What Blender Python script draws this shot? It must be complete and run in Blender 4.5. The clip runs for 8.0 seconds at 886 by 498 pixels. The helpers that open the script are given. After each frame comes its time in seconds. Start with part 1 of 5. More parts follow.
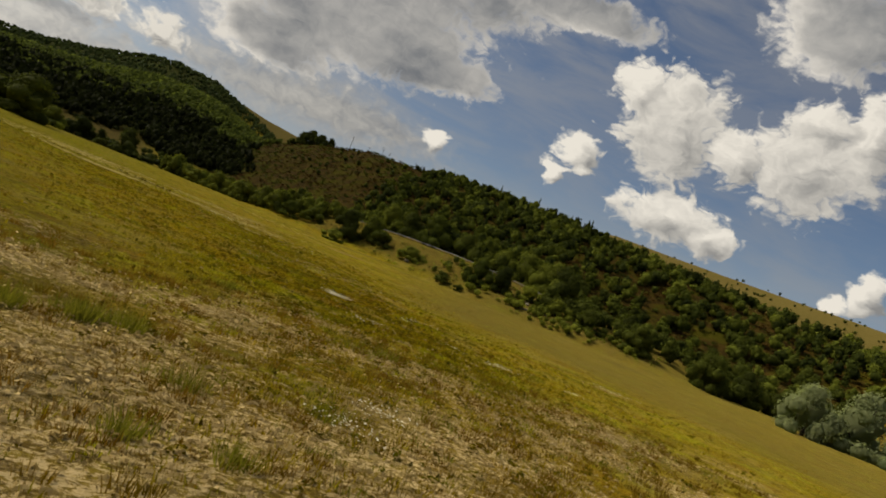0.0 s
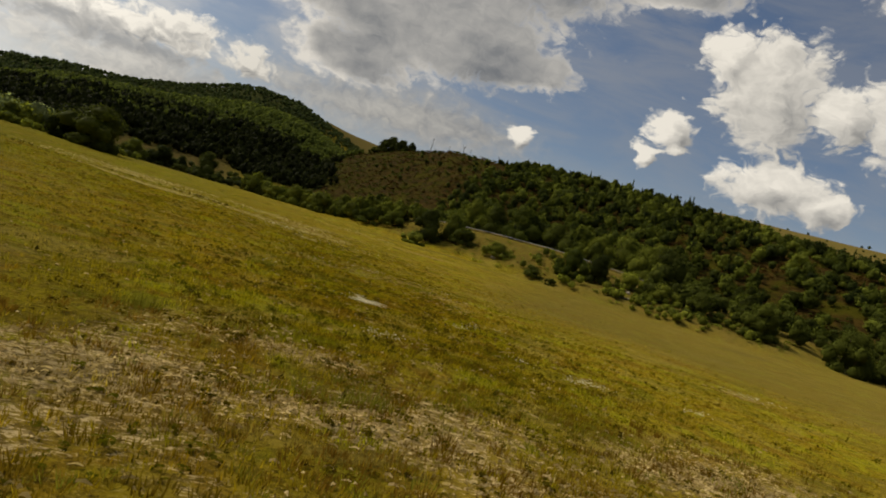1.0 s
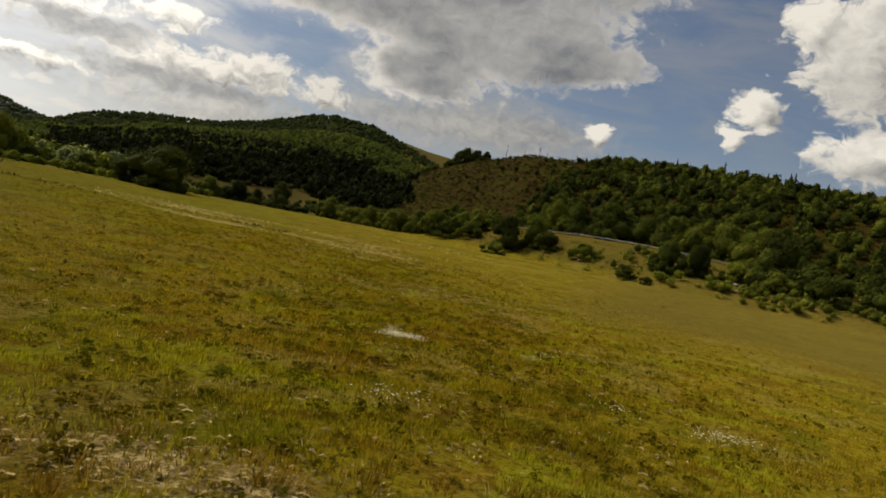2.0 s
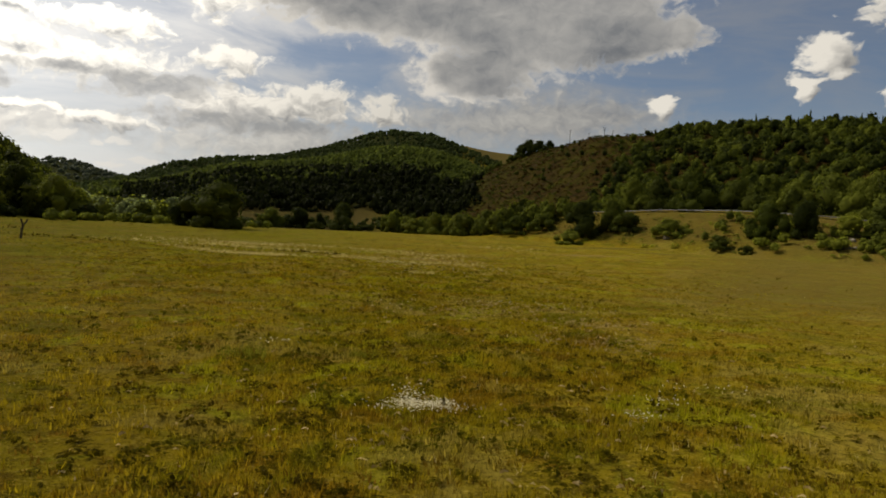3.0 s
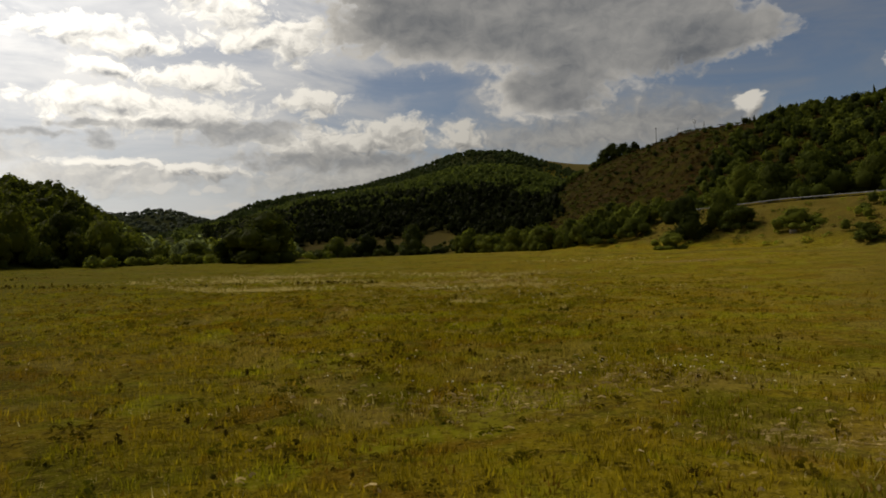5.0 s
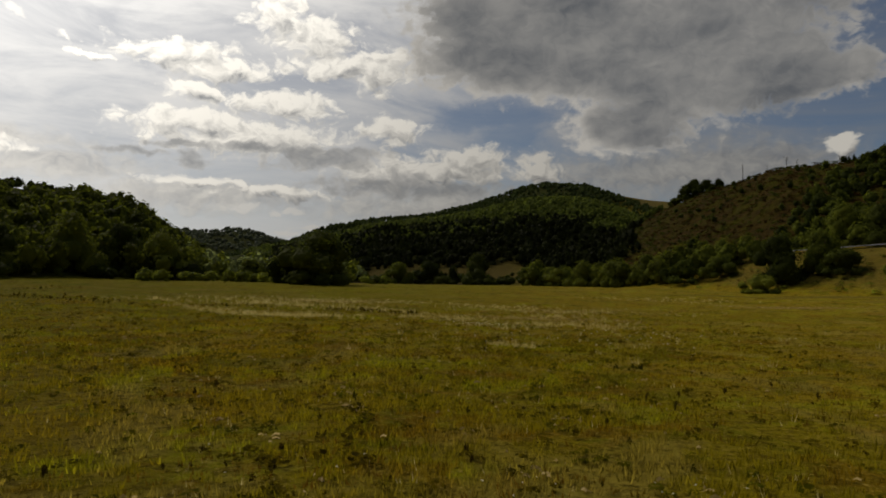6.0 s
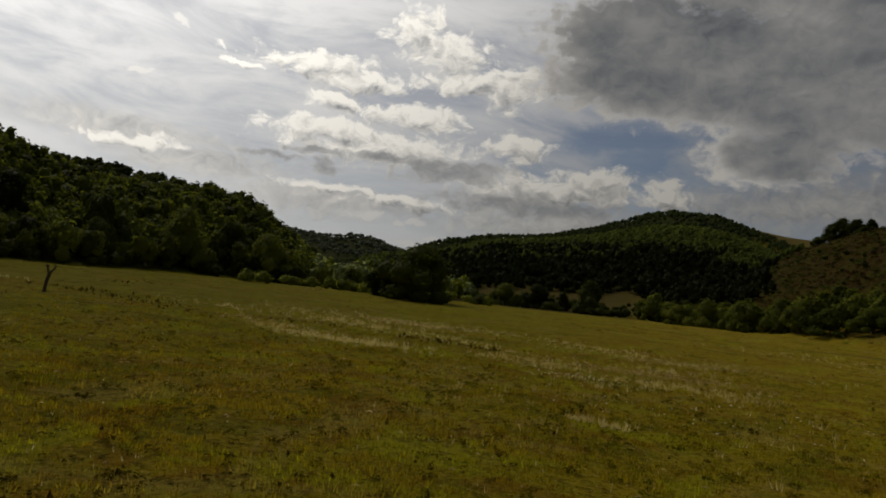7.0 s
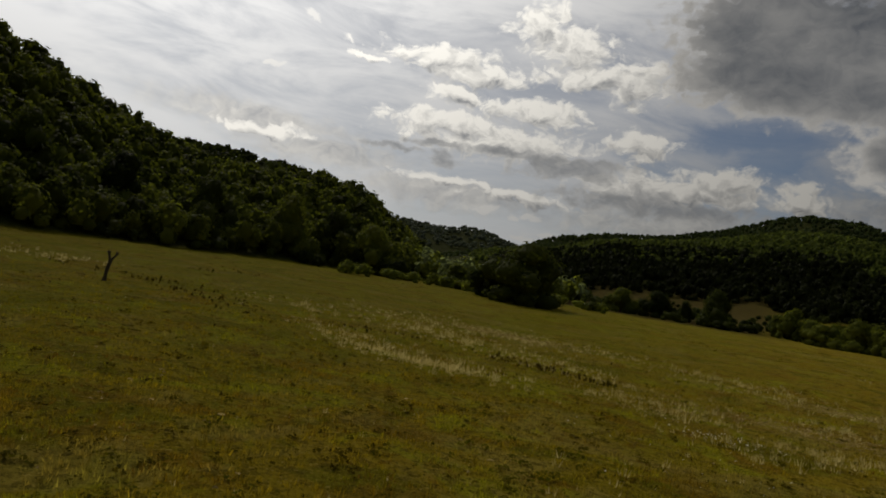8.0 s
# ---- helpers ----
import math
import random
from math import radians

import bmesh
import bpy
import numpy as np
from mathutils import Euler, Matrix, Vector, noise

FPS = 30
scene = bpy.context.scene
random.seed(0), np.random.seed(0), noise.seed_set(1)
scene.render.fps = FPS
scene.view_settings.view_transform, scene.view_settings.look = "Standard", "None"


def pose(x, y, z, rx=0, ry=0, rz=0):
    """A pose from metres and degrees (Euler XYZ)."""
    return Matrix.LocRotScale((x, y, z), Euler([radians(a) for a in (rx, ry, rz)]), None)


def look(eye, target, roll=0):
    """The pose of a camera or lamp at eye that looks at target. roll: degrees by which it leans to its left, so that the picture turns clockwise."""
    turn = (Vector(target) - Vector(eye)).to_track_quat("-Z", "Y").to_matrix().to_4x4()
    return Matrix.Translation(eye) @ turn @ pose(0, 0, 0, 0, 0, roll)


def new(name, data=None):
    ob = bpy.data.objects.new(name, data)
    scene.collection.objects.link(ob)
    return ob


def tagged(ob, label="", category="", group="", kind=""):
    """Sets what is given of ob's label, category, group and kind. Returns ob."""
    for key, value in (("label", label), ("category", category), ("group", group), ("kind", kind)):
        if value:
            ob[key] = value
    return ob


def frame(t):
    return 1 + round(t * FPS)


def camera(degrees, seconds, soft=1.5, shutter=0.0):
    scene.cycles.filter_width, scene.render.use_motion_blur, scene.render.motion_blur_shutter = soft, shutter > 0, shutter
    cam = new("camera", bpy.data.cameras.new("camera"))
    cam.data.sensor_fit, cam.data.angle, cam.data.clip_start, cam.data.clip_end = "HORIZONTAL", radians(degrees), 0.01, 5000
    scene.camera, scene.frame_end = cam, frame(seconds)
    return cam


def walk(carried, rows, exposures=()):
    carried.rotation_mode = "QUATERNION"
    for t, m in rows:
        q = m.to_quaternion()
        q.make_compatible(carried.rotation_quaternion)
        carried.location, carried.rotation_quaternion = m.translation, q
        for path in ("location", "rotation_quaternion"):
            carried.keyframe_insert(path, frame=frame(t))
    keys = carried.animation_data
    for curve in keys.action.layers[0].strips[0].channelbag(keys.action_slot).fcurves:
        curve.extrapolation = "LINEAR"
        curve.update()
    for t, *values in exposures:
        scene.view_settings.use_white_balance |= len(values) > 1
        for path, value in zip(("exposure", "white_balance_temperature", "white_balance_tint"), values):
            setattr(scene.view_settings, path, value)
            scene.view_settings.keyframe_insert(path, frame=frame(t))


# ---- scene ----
# ------------------------------------------------------------ camera
cam = camera(64.2, 8.0, soft=1.8, shutter=0.0)
ROWS = [
    (0, -23.54, -58.89, 6.41, 22.17, 2.26, 21.89),
    (0.5, -17.39, -50.40, 6.80, 18.67, 1.25, 19.36),
    (1, -12.45, -41.62, 6.85, 14.85, -0.27, 16.63),
    (1.5, -8.92, -33.79, 6.75, 11.28, -0.82, 14.14),
    (2, -6.10, -26.26, 7.08, 7.78, -1.03, 10.98),
    (2.2, -4.90, -22.95, 7.14, 6.15, -0.99, 9.50),
    (3.3, -0.80, -2.65, 7.15, 0.33, -1.60, 0.74),
    (3.5, -0.29, 0.90, 7.08, -0.43, -1.57, -0.07),
    (4, 1.04, 9.58, 7.00, -2.33, -1.68, -1.64),
    (5.5, 3.75, 35.75, 5.37, -7.89, 1.64, -0.89),
    (6, 4.19, 43.56, 5.45, -11.36, 2.73, 0.97),
    (6.5, 4.50, 50.48, 6.33, -16.00, 3.51, 3.03),
    (7, 4.17, 57.91, 7.44, -20.97, 3.52, 6.05),
    (7.5, 2.60, 65.34, 8.51, -25.85, 2.95, 8.57),
    (8, -1.00, 73.07, 9.42, -30.02, 1.86, 9.11),
]


def flight(t, x, y, z, yaw, pitch, roll):
    a, b = radians(yaw), radians(pitch)
    way = Vector((math.sin(a) * math.cos(b), math.cos(a) * math.cos(b), math.sin(b)))
    return t, look(Vector((x, y, z)), Vector((x, y, z)) + way, roll)


walk(cam, [flight(*row) for row in ROWS], exposures=[(0.0, 0.10, 6920, 10), (2.0, 0.12, 6900, 10), (4.0, -0.17, 6860, 10), (5.5, -0.52, 6790, 10), (6.5, -0.84, 6720, 10), (8.0, -0.96, 6580, 10)])

# ------------------------------------------------------------ light
SUN_AZ, SUN_EL = -62.0, 48.0  # degrees clockwise from +y, degrees above the ground
sun_way = Vector((math.sin(radians(SUN_AZ)) * math.cos(radians(SUN_EL)), math.cos(radians(SUN_AZ)) * math.cos(radians(SUN_EL)), math.sin(radians(SUN_EL))))
sun_data = bpy.data.lights.new("sun", "SUN")
sun_data.energy, sun_data.angle, sun_data.color = 5.0, radians(0.6), (1.0, 0.90, 0.72)
sun = new("sun", sun_data)
sun.matrix_world = look(sun_way * 500, (0, 0, 0))

# clouds: azimuth, height, half width, half height, in degrees
CUMULUS = [(35.5, 17.9, 4.9, 4.58), (32.5, 19.6, 2.3, 2.56), (40.9, 16.7, 2.5, 2.54), (45.9, 17.3, 5.3, 4.28), (45.7, 20.5, 2.9, 1.82), (37.8, 10.9, 5.0, 2.27), (41.1, 10.3, 2.7, 1.55), (52.4, 10.0, 1.5, 1.65), (50.9, 8.4, 1.3, 1.04), (18.2, 10.2, 1.4, 0.92), (28.1, 11.3, 1.2, 1.27), (29.9, 12.1, 1.5, 0.63), (49.5, 20.2, 2.1, 4.31), (29.5, 13.5, 2.0, 1.56), (36.4, 16.8, 3.1, 4.7)]
GREY = [(-1.1, 17.1, 14.4, 2.84), (3.3, 12.4, 5.5, 2.56), (11.5, 15.6, 8.0, 2.9), (-8.3, 17.8, 7.1, 1.73), (18.6, 15.2, 3.1, 1.6), (6.2, 19.5, 14.6, 4.37), (-6.3, 21.3, 9.3, 2.74), (15.0, 16.6, 4.2, 2.6), (-6.0, 20.4, 9.5, 4.62), (2.1, 18.3, 7.7, 5.03), (8.0, 20.6, 5.5, 5.17), (8.5, 15.8, 10.3, 3.86), (15.6, 15.4, 4.6, 2.2), (24.0, 23.3, 9.2, 1.72), (44.9, 26.6, 5.8, 3.39), (4.0, 26.5, 15.0, 5.5), (17.0, 23.0, 8.0, 4.0)]
FIELD = [(-24.1, 13.6, 4.6, 1.19), (-30.8, 14.2, 2.9, 0.96), (-19.6, 16.7, 5.2, 1.13), (-26.9, 10.7, 7.7, 1.33), (-15.5, 11.9, 2.7, 1.07), (-10.4, 9.2, 5.9, 1.36), (-4.0, 9.3, 1.9, 1.28), (-30.7, 7.4, 4.3, 0.56), (-24.8, 6.8, 4.7, 0.63), (-38.3, 15.9, 1.9, 0.41), (-32.2, 16.8, 5.3, 1.01), (-29.2, 15.9, 4.8, 1.01), (-24.9, 20.3, 2.6, 1.73), (-21.9, 19.0, 3.7, 1.71), (-17.0, 16.7, 3.3, 1.86), (-45.5, 8.9, 4.1, 0.53), (-30.9, 11.8, 6.8, 1.01), (-24.7, 11.2, 5.5, 1.18), (-14.1, 8.8, 6.4, 1.49), (-9.2, 9.8, 3.6, 1.19), (-4.5, 9.3, 1.5, 1.15)]
POOLS = [(-21.5, 9.6, 5.0, 0.95), (-16.1, 7.7, 7.0, 1.07), (-10.4, 7.6, 5.0, 0.91), (-31.3, 9.0, 2.1, 0.64), (-20.9, 10.1, 5.4, 0.81), (-26.5, 10.4, 4.2, 0.55), (-12.6, 7.4, 5.4, 0.78), (-31.6, 10.2, 2.8, 0.46), (-35.1, 9.4, 2.8, 0.37)]
PUFFS = [(-27.5, 5.4, 0.8, 0.21), (-24.6, 5.2, 0.7, 0.25), (-21.9, 4.2, 1.4, 0.3), (-24.1, 3.6, 1.6, 0.34), (-27.1, 5.6, 1.0, 0.27), (-23.6, 5.5, 0.9, 0.32), (-21.1, 4.0, 2.0, 0.41), (-45.4, 13.9, 0.9, 0.22), (-43.4, 17.9, 0.8, 0.36)]
GAPS = [(-6.2, 11.5, 3.7, 2.06), (-9.8, 13.5, 3.2, 1.18), (14.2, 10.5, 3.9, 0.88), (23.7, 12.0, 2.7, 2.48), (-5.4, 11.8, 2.2, 1.74), (-9.7, 13.1, 3.3, 1.02), (-6.0, 13.5, 4.0, 1.83)]
BANKS = [(11.0, 9.4, 9.0, 2.2), (4.5, 8.8, 9.0, 1.9), (-12.0, 6.0, 12.0, 1.8), (-46.0, 9.6, 9.0, 1.2), (-41.0, 8.0, 8.0, 1.2), (-30.0, 6.4, 9.0, 1.4)]


class Nodes:
    """Short calls for node trees."""

    def __init__(self, tree):
        self.tree = tree

    def add(self, kind, **props):
        n = self.tree.nodes.new(kind)
        for k, v in props.items():
            if k == "ins":
                for key, val in v.items():
                    self.put(n.inputs[key], val)
            elif k == "operation":
                n.operation = v
            elif k == "data_type":
                n.data_type = v
            elif k == "blend_type":
                n.blend_type = v
            elif k == "sky_type":
                n.sky_type = v
            elif k == "clamp":
                n.use_clamp = v
            elif k == "noise_dimensions":
                n.noise_dimensions = v
            elif k == "attribute_name":
                n.attribute_name = v
            elif k == "interpolation_type":
                n.interpolation_type = v
        return n

    def put(self, socket, val):
        if isinstance(val, bpy.types.NodeSocket):
            self.tree.links.new(val, socket)
        else:
            socket.default_value = val

    def math(self, op, a, b=0.0, c=0.0, clamp=False):
        n = self.add("ShaderNodeMath", operation=op, clamp=clamp)
        for i, v in enumerate((a, b, c)):
            self.put(n.inputs[i], v)
        return n.outputs[0]

    def smooth(self, v, lo, hi, to0=0.0, to1=1.0):
        n = self.add("ShaderNodeMapRange", interpolation_type="SMOOTHSTEP", ins={"Value": v, "From Min": lo, "From Max": hi, "To Min": to0, "To Max": to1})
        return n.outputs[0]

    def linear(self, v, lo, hi, to0=0.0, to1=1.0):
        n = self.add("ShaderNodeMapRange", ins={"Value": v, "From Min": lo, "From Max": hi, "To Min": to0, "To Max": to1})
        return n.outputs[0]

    def noise(self, vec, scale, detail=4.0, rough=0.55, distort=0.0):
        n = self.add("ShaderNodeTexNoise", ins={"Vector": vec, "Scale": scale, "Detail": detail, "Roughness": rough, "Distortion": distort})
        return n.outputs[0]

    def mix(self, f, a, b, how="MIX"):
        n = self.add("ShaderNodeMix", data_type="RGBA", blend_type=how)
        self.put(n.inputs[0], f)
        for s, v in ((n.inputs[6], a), (n.inputs[7], b)):
            self.put(s, v if isinstance(v, bpy.types.NodeSocket) else (*v, 1.0))
        return n.outputs[2]

    def vec(self, x, y, z):
        return self.add("ShaderNodeCombineXYZ", ins={0: x, 1: y, 2: z}).outputs[0]


def build_sky():
    world = bpy.data.worlds.new("sky")
    scene.world = world
    world.use_nodes = True
    world.node_tree.nodes.clear()
    N = Nodes(world.node_tree)
    way = N.add("ShaderNodeTexCoord").outputs["Generated"]
    sep = N.add("ShaderNodeSeparateXYZ", ins={0: way})
    az0 = N.math("MULTIPLY", N.math("ARCTAN2", sep.outputs[0], sep.outputs[1]), 57.2958)
    el0 = N.math("MULTIPLY", N.math("ARCSINE", sep.outputs[2]), 57.2958)
    # wind-torn coordinates: wide and fine swirls
    flat0 = N.vec(az0, N.math("MULTIPLY", el0, 1.5), 0.0)
    swirl = N.add("ShaderNodeSeparateColor", ins={0: N.add("ShaderNodeTexNoise", noise_dimensions="2D", ins={"Vector": flat0, "Scale": 0.32, "Detail": 4.0, "Roughness": 0.52}).outputs["Color"]})
    az = N.math("ADD", az0, N.math("MULTIPLY", N.math("SUBTRACT", swirl.outputs[0], 0.5), 3.0))
    el = N.math("ADD", el0, N.math("MULTIPLY", N.math("SUBTRACT", swirl.outputs[1], 0.5), 1.9))

    def fold(at, scale, shift):
        n = N.noise(N.add("ShaderNodeVectorMath", operation="ADD", ins={0: at, 1: (shift, shift * 0.7, 0.0)}).outputs[0], scale, 1.0, 0.5)
        return N.math("MULTIPLY", N.math("ABSOLUTE", N.math("SUBTRACT", n, 0.5)), 4.0)

    def heads(dx, dy):
        """Rounded cauliflower heads at three sizes, sampled a little way off."""
        at = N.vec(N.math("ADD", az, dx), N.math("MULTIPLY", N.math("ADD", el, dy), 1.25), 0.0)
        v = N.math("MULTIPLY_ADD", fold(at, 0.42, 3.0), 0.50, N.math("MULTIPLY", fold(at, 1.05, 11.0), 0.30))
        return N.math("MULTIPLY_ADD", fold(at, 2.4, 29.0), 0.11, v)

    head = N.math("SUBTRACT", heads(0.0, 0.0), 0.42)
    relief = N.math("SUBTRACT", head, N.math("SUBTRACT", heads(-0.42, 0.55), 0.42))
    fray = N.math("SUBTRACT", N.noise(flat0, 0.75, 5.0, 0.52, 0.2), 0.5)
    soft = N.math("SUBTRACT", N.noise(flat0, 0.17, 3.0, 0.5), 0.5)
    streak = N.noise(N.vec(N.math("ADD", az0, N.math("MULTIPLY", el0, 0.9)), N.math("MULTIPLY", el0, 3.4), 3.0), 0.085, 7.0, 0.6, 0.5)

    def cover(blobs, dx=0.0, dy=0.0):
        best = None
        for a, e, w, h in blobs:
            u = N.math("MULTIPLY", N.math("SUBTRACT", az, a - dx), 1.0 / w)
            v = N.math("MULTIPLY", N.math("SUBTRACT", el, e - dy), 1.0 / h)
            d = N.math("MULTIPLY_ADD", u, u, N.math("MULTIPLY", v, v))
            best = d if best is None else N.math("SMOOTH_MIN", best, d, 0.30)
        return N.math("SUBTRACT", 1.0, N.math("SQRT", N.math("MAXIMUM", best, 0.0)))

    def thick(base, head_k, fray_k):
        return N.math("MULTIPLY_ADD", head, head_k, N.math("MULTIPLY_ADD", fray, fray_k, base))

    sky = N.add("ShaderNodeTexSky", sky_type="NISHITA")
    sky.sun_disc, sky.sun_elevation, sky.sun_rotation = False, radians(SUN_EL), radians(SUN_AZ)
    sky.altitude, sky.dust_density, sky.ozone_density = 600.0, 1.2, 1.5
    blue = N.mix(1.0, sky.outputs[0], (0.060, 0.062, 0.066), "MULTIPLY")
    # the air and the clouds are brighter towards the sun
    dot = N.add("ShaderNodeVectorMath", operation="DOT_PRODUCT", ins={0: way, 1: tuple(sun_way)}).outputs["Value"]
    glow = N.math("MINIMUM", N.math("MULTIPLY_ADD", N.math("POWER", N.math("MAXIMUM", dot, 0.0), 4.0), 8.6, 0.78), 5.2)
    lit = N.vec(glow, glow, glow)
    one = (1.0, 1.0, 1.0)
    gap = N.smooth(thick(cover(GAPS), 0.3, 0.6), -0.25, 0.6)
    # thin veil, thicker towards the sun
    veil = N.math("MULTIPLY", N.smooth(streak, 0.30, 0.64, N.smooth(dot, 0.2, 0.8, 0.0, 0.55), 1.0), N.smooth(dot, 0.1, 0.75, 0.30, 0.88), clamp=True)
    veil = N.math("MULTIPLY", veil, N.math("MULTIPLY_ADD", gap, -0.62, 1.0))
    col = N.mix(veil, blue, N.mix(1.0, (0.392, 0.390, 0.384), lit, "MULTIPLY"))
    haze = N.math("MULTIPLY", N.smooth(el0, 12.0, 0.0, 0.0, 0.75), N.math("MULTIPLY_ADD", gap, -0.6, 1.0))
    col = N.mix(haze, col, N.mix(1.0, (0.44, 0.45, 0.455), lit, "MULTIPLY"))
    # soft banks low over the hills
    bank = thick(cover(BANKS), 0.5, 0.9)
    bank_col = N.mix(N.math("MULTIPLY_ADD", relief, 0.8, N.math("MULTIPLY_ADD", soft, 1.2, 0.55)), (0.26, 0.262, 0.265), (0.49, 0.475, 0.44))
    col = N.mix(N.math("MULTIPLY", N.smooth(bank, -0.35, 0.65), 0.80), col, N.mix(1.0, bank_col, N.mix(0.3, lit, one), "MULTIPLY"))
    # the bright field towards the sun: flat-bottomed puffs
    field_base = cover(FIELD)
    field_rise = N.math("SUBTRACT", field_base, cover(FIELD, -0.15, 0.45))
    field = thick(field_base, 1.15, 1.1)
    field_tone = N.math("ADD", N.smooth(field, 0.0, 1.3, 0.80, 0.42), N.math("MULTIPLY_ADD", relief, 1.0, N.math("MULTIPLY", field_rise, 0.85)))
    field_col = N.mix(field_tone, (0.185, 0.190, 0.197), (0.60, 0.583, 0.540))
    col = N.mix(N.smooth(field, -0.32, 0.30), col, N.mix(1.0, field_col, N.mix(0.20, lit, one), "MULTIPLY"))
    pool = thick(cover(POOLS), 0.7, 1.3)
    pool_col = N.mix(N.math("ADD", N.smooth(pool, 0.0, 0.8, 0.62, 0.1), N.math("MULTIPLY", relief, 0.7)), (0.235, 0.240, 0.245), (0.46, 0.455, 0.44))
    col = N.mix(N.math("MULTIPLY", N.smooth(pool, -0.2, 0.45), 0.80), col, N.mix(1.0, pool_col, N.mix(0.50, lit, one), "MULTIPLY"))
    puff = thick(cover(PUFFS), 0.8, 1.2)
    col = N.mix(N.math("MULTIPLY", N.smooth(puff, -0.2, 0.5), 0.75), col, N.mix(1.0, (0.50, 0.49, 0.465), N.mix(0.25, lit, one), "MULTIPLY"))
    # heaped white cumulus away from the sun
    cum_base = cover(CUMULUS)
    cum_rise = N.math("SUBTRACT", cum_base, cover(CUMULUS, -0.7, 0.7))
    cum = thick(cum_base, 0.62, 0.34)
    cum_tone = N.math("ADD", N.smooth(cum, 0.0, 1.0, 0.66, 0.46), N.math("MULTIPLY_ADD", relief, 0.42, N.math("MULTIPLY_ADD", cum_rise, 1.1, N.math("MULTIPLY", soft, 0.5))))
    cum_col = N.mix(cum_tone, (0.25, 0.255, 0.26), (0.82, 0.795, 0.735))
    col = N.mix(N.smooth(cum, -0.08, 0.24), col, N.mix(1.0, cum_col, N.mix(0.75, lit, one), "MULTIPLY"))
    # the great grey cloud: dark underneath, bright where its edge faces the sun
    grey_base = cover(GREY)
    grey_rise = N.math("MULTIPLY", N.math("MAXIMUM", N.math("SUBTRACT", grey_base, cover(GREY, -1.3, -0.2)), -0.03), N.smooth(grey_base, 0.62, 0.12))
    grey = thick(grey_base, 0.50, 0.60)
    grey_tone = N.math("ADD", N.smooth(thick(grey_base, 0.35, 0.25), 0.0, 0.34, 0.74, 0.30), N.math("MULTIPLY_ADD", relief, 0.16, N.math("MULTIPLY_ADD", grey_rise, 3.2, N.math("MULTIPLY", soft, 1.0))))
    grey_col = N.mix(grey_tone, (0.142, 0.158, 0.182), (0.68, 0.66, 0.620))
    col = N.mix(N.smooth(grey, -0.14, 0.26), col, grey_col)
    back = N.add("ShaderNodeBackground", ins={"Color": col, "Strength": 0.95})
    out = N.add("ShaderNodeOutputWorld")
    N.put(out.inputs["Surface"], back.outputs[0])


build_sky()

# ------------------------------------------------------------ the lie of the land
OX, OY, OZ = 1.0, 20.0, 7.0  # the point from which the hills are laid out


def ease(t):
    t = np.clip(t, 0.0, 1.0)
    return t * t * (3 - 2 * t)


def wave_noise(x, y, scale, seed):
    """Smooth, cheap noise of about -1 to 1 from crossed waves."""
    rng = np.random.default_rng(seed)
    out = np.zeros_like(x, dtype=float)
    for k in range(7):
        a, p, f = rng.uniform(0, 6.283), rng.uniform(0, 6.283), rng.uniform(0.6, 1.9)
        u = (x * math.cos(a) + y * math.sin(a)) * f / scale
        v = (-x * math.sin(a) + y * math.cos(a)) * f / scale
        out += np.sin(u * 6.283 + p + 1.3 * np.sin(v * 4.1 + p))
    return out / 4.0


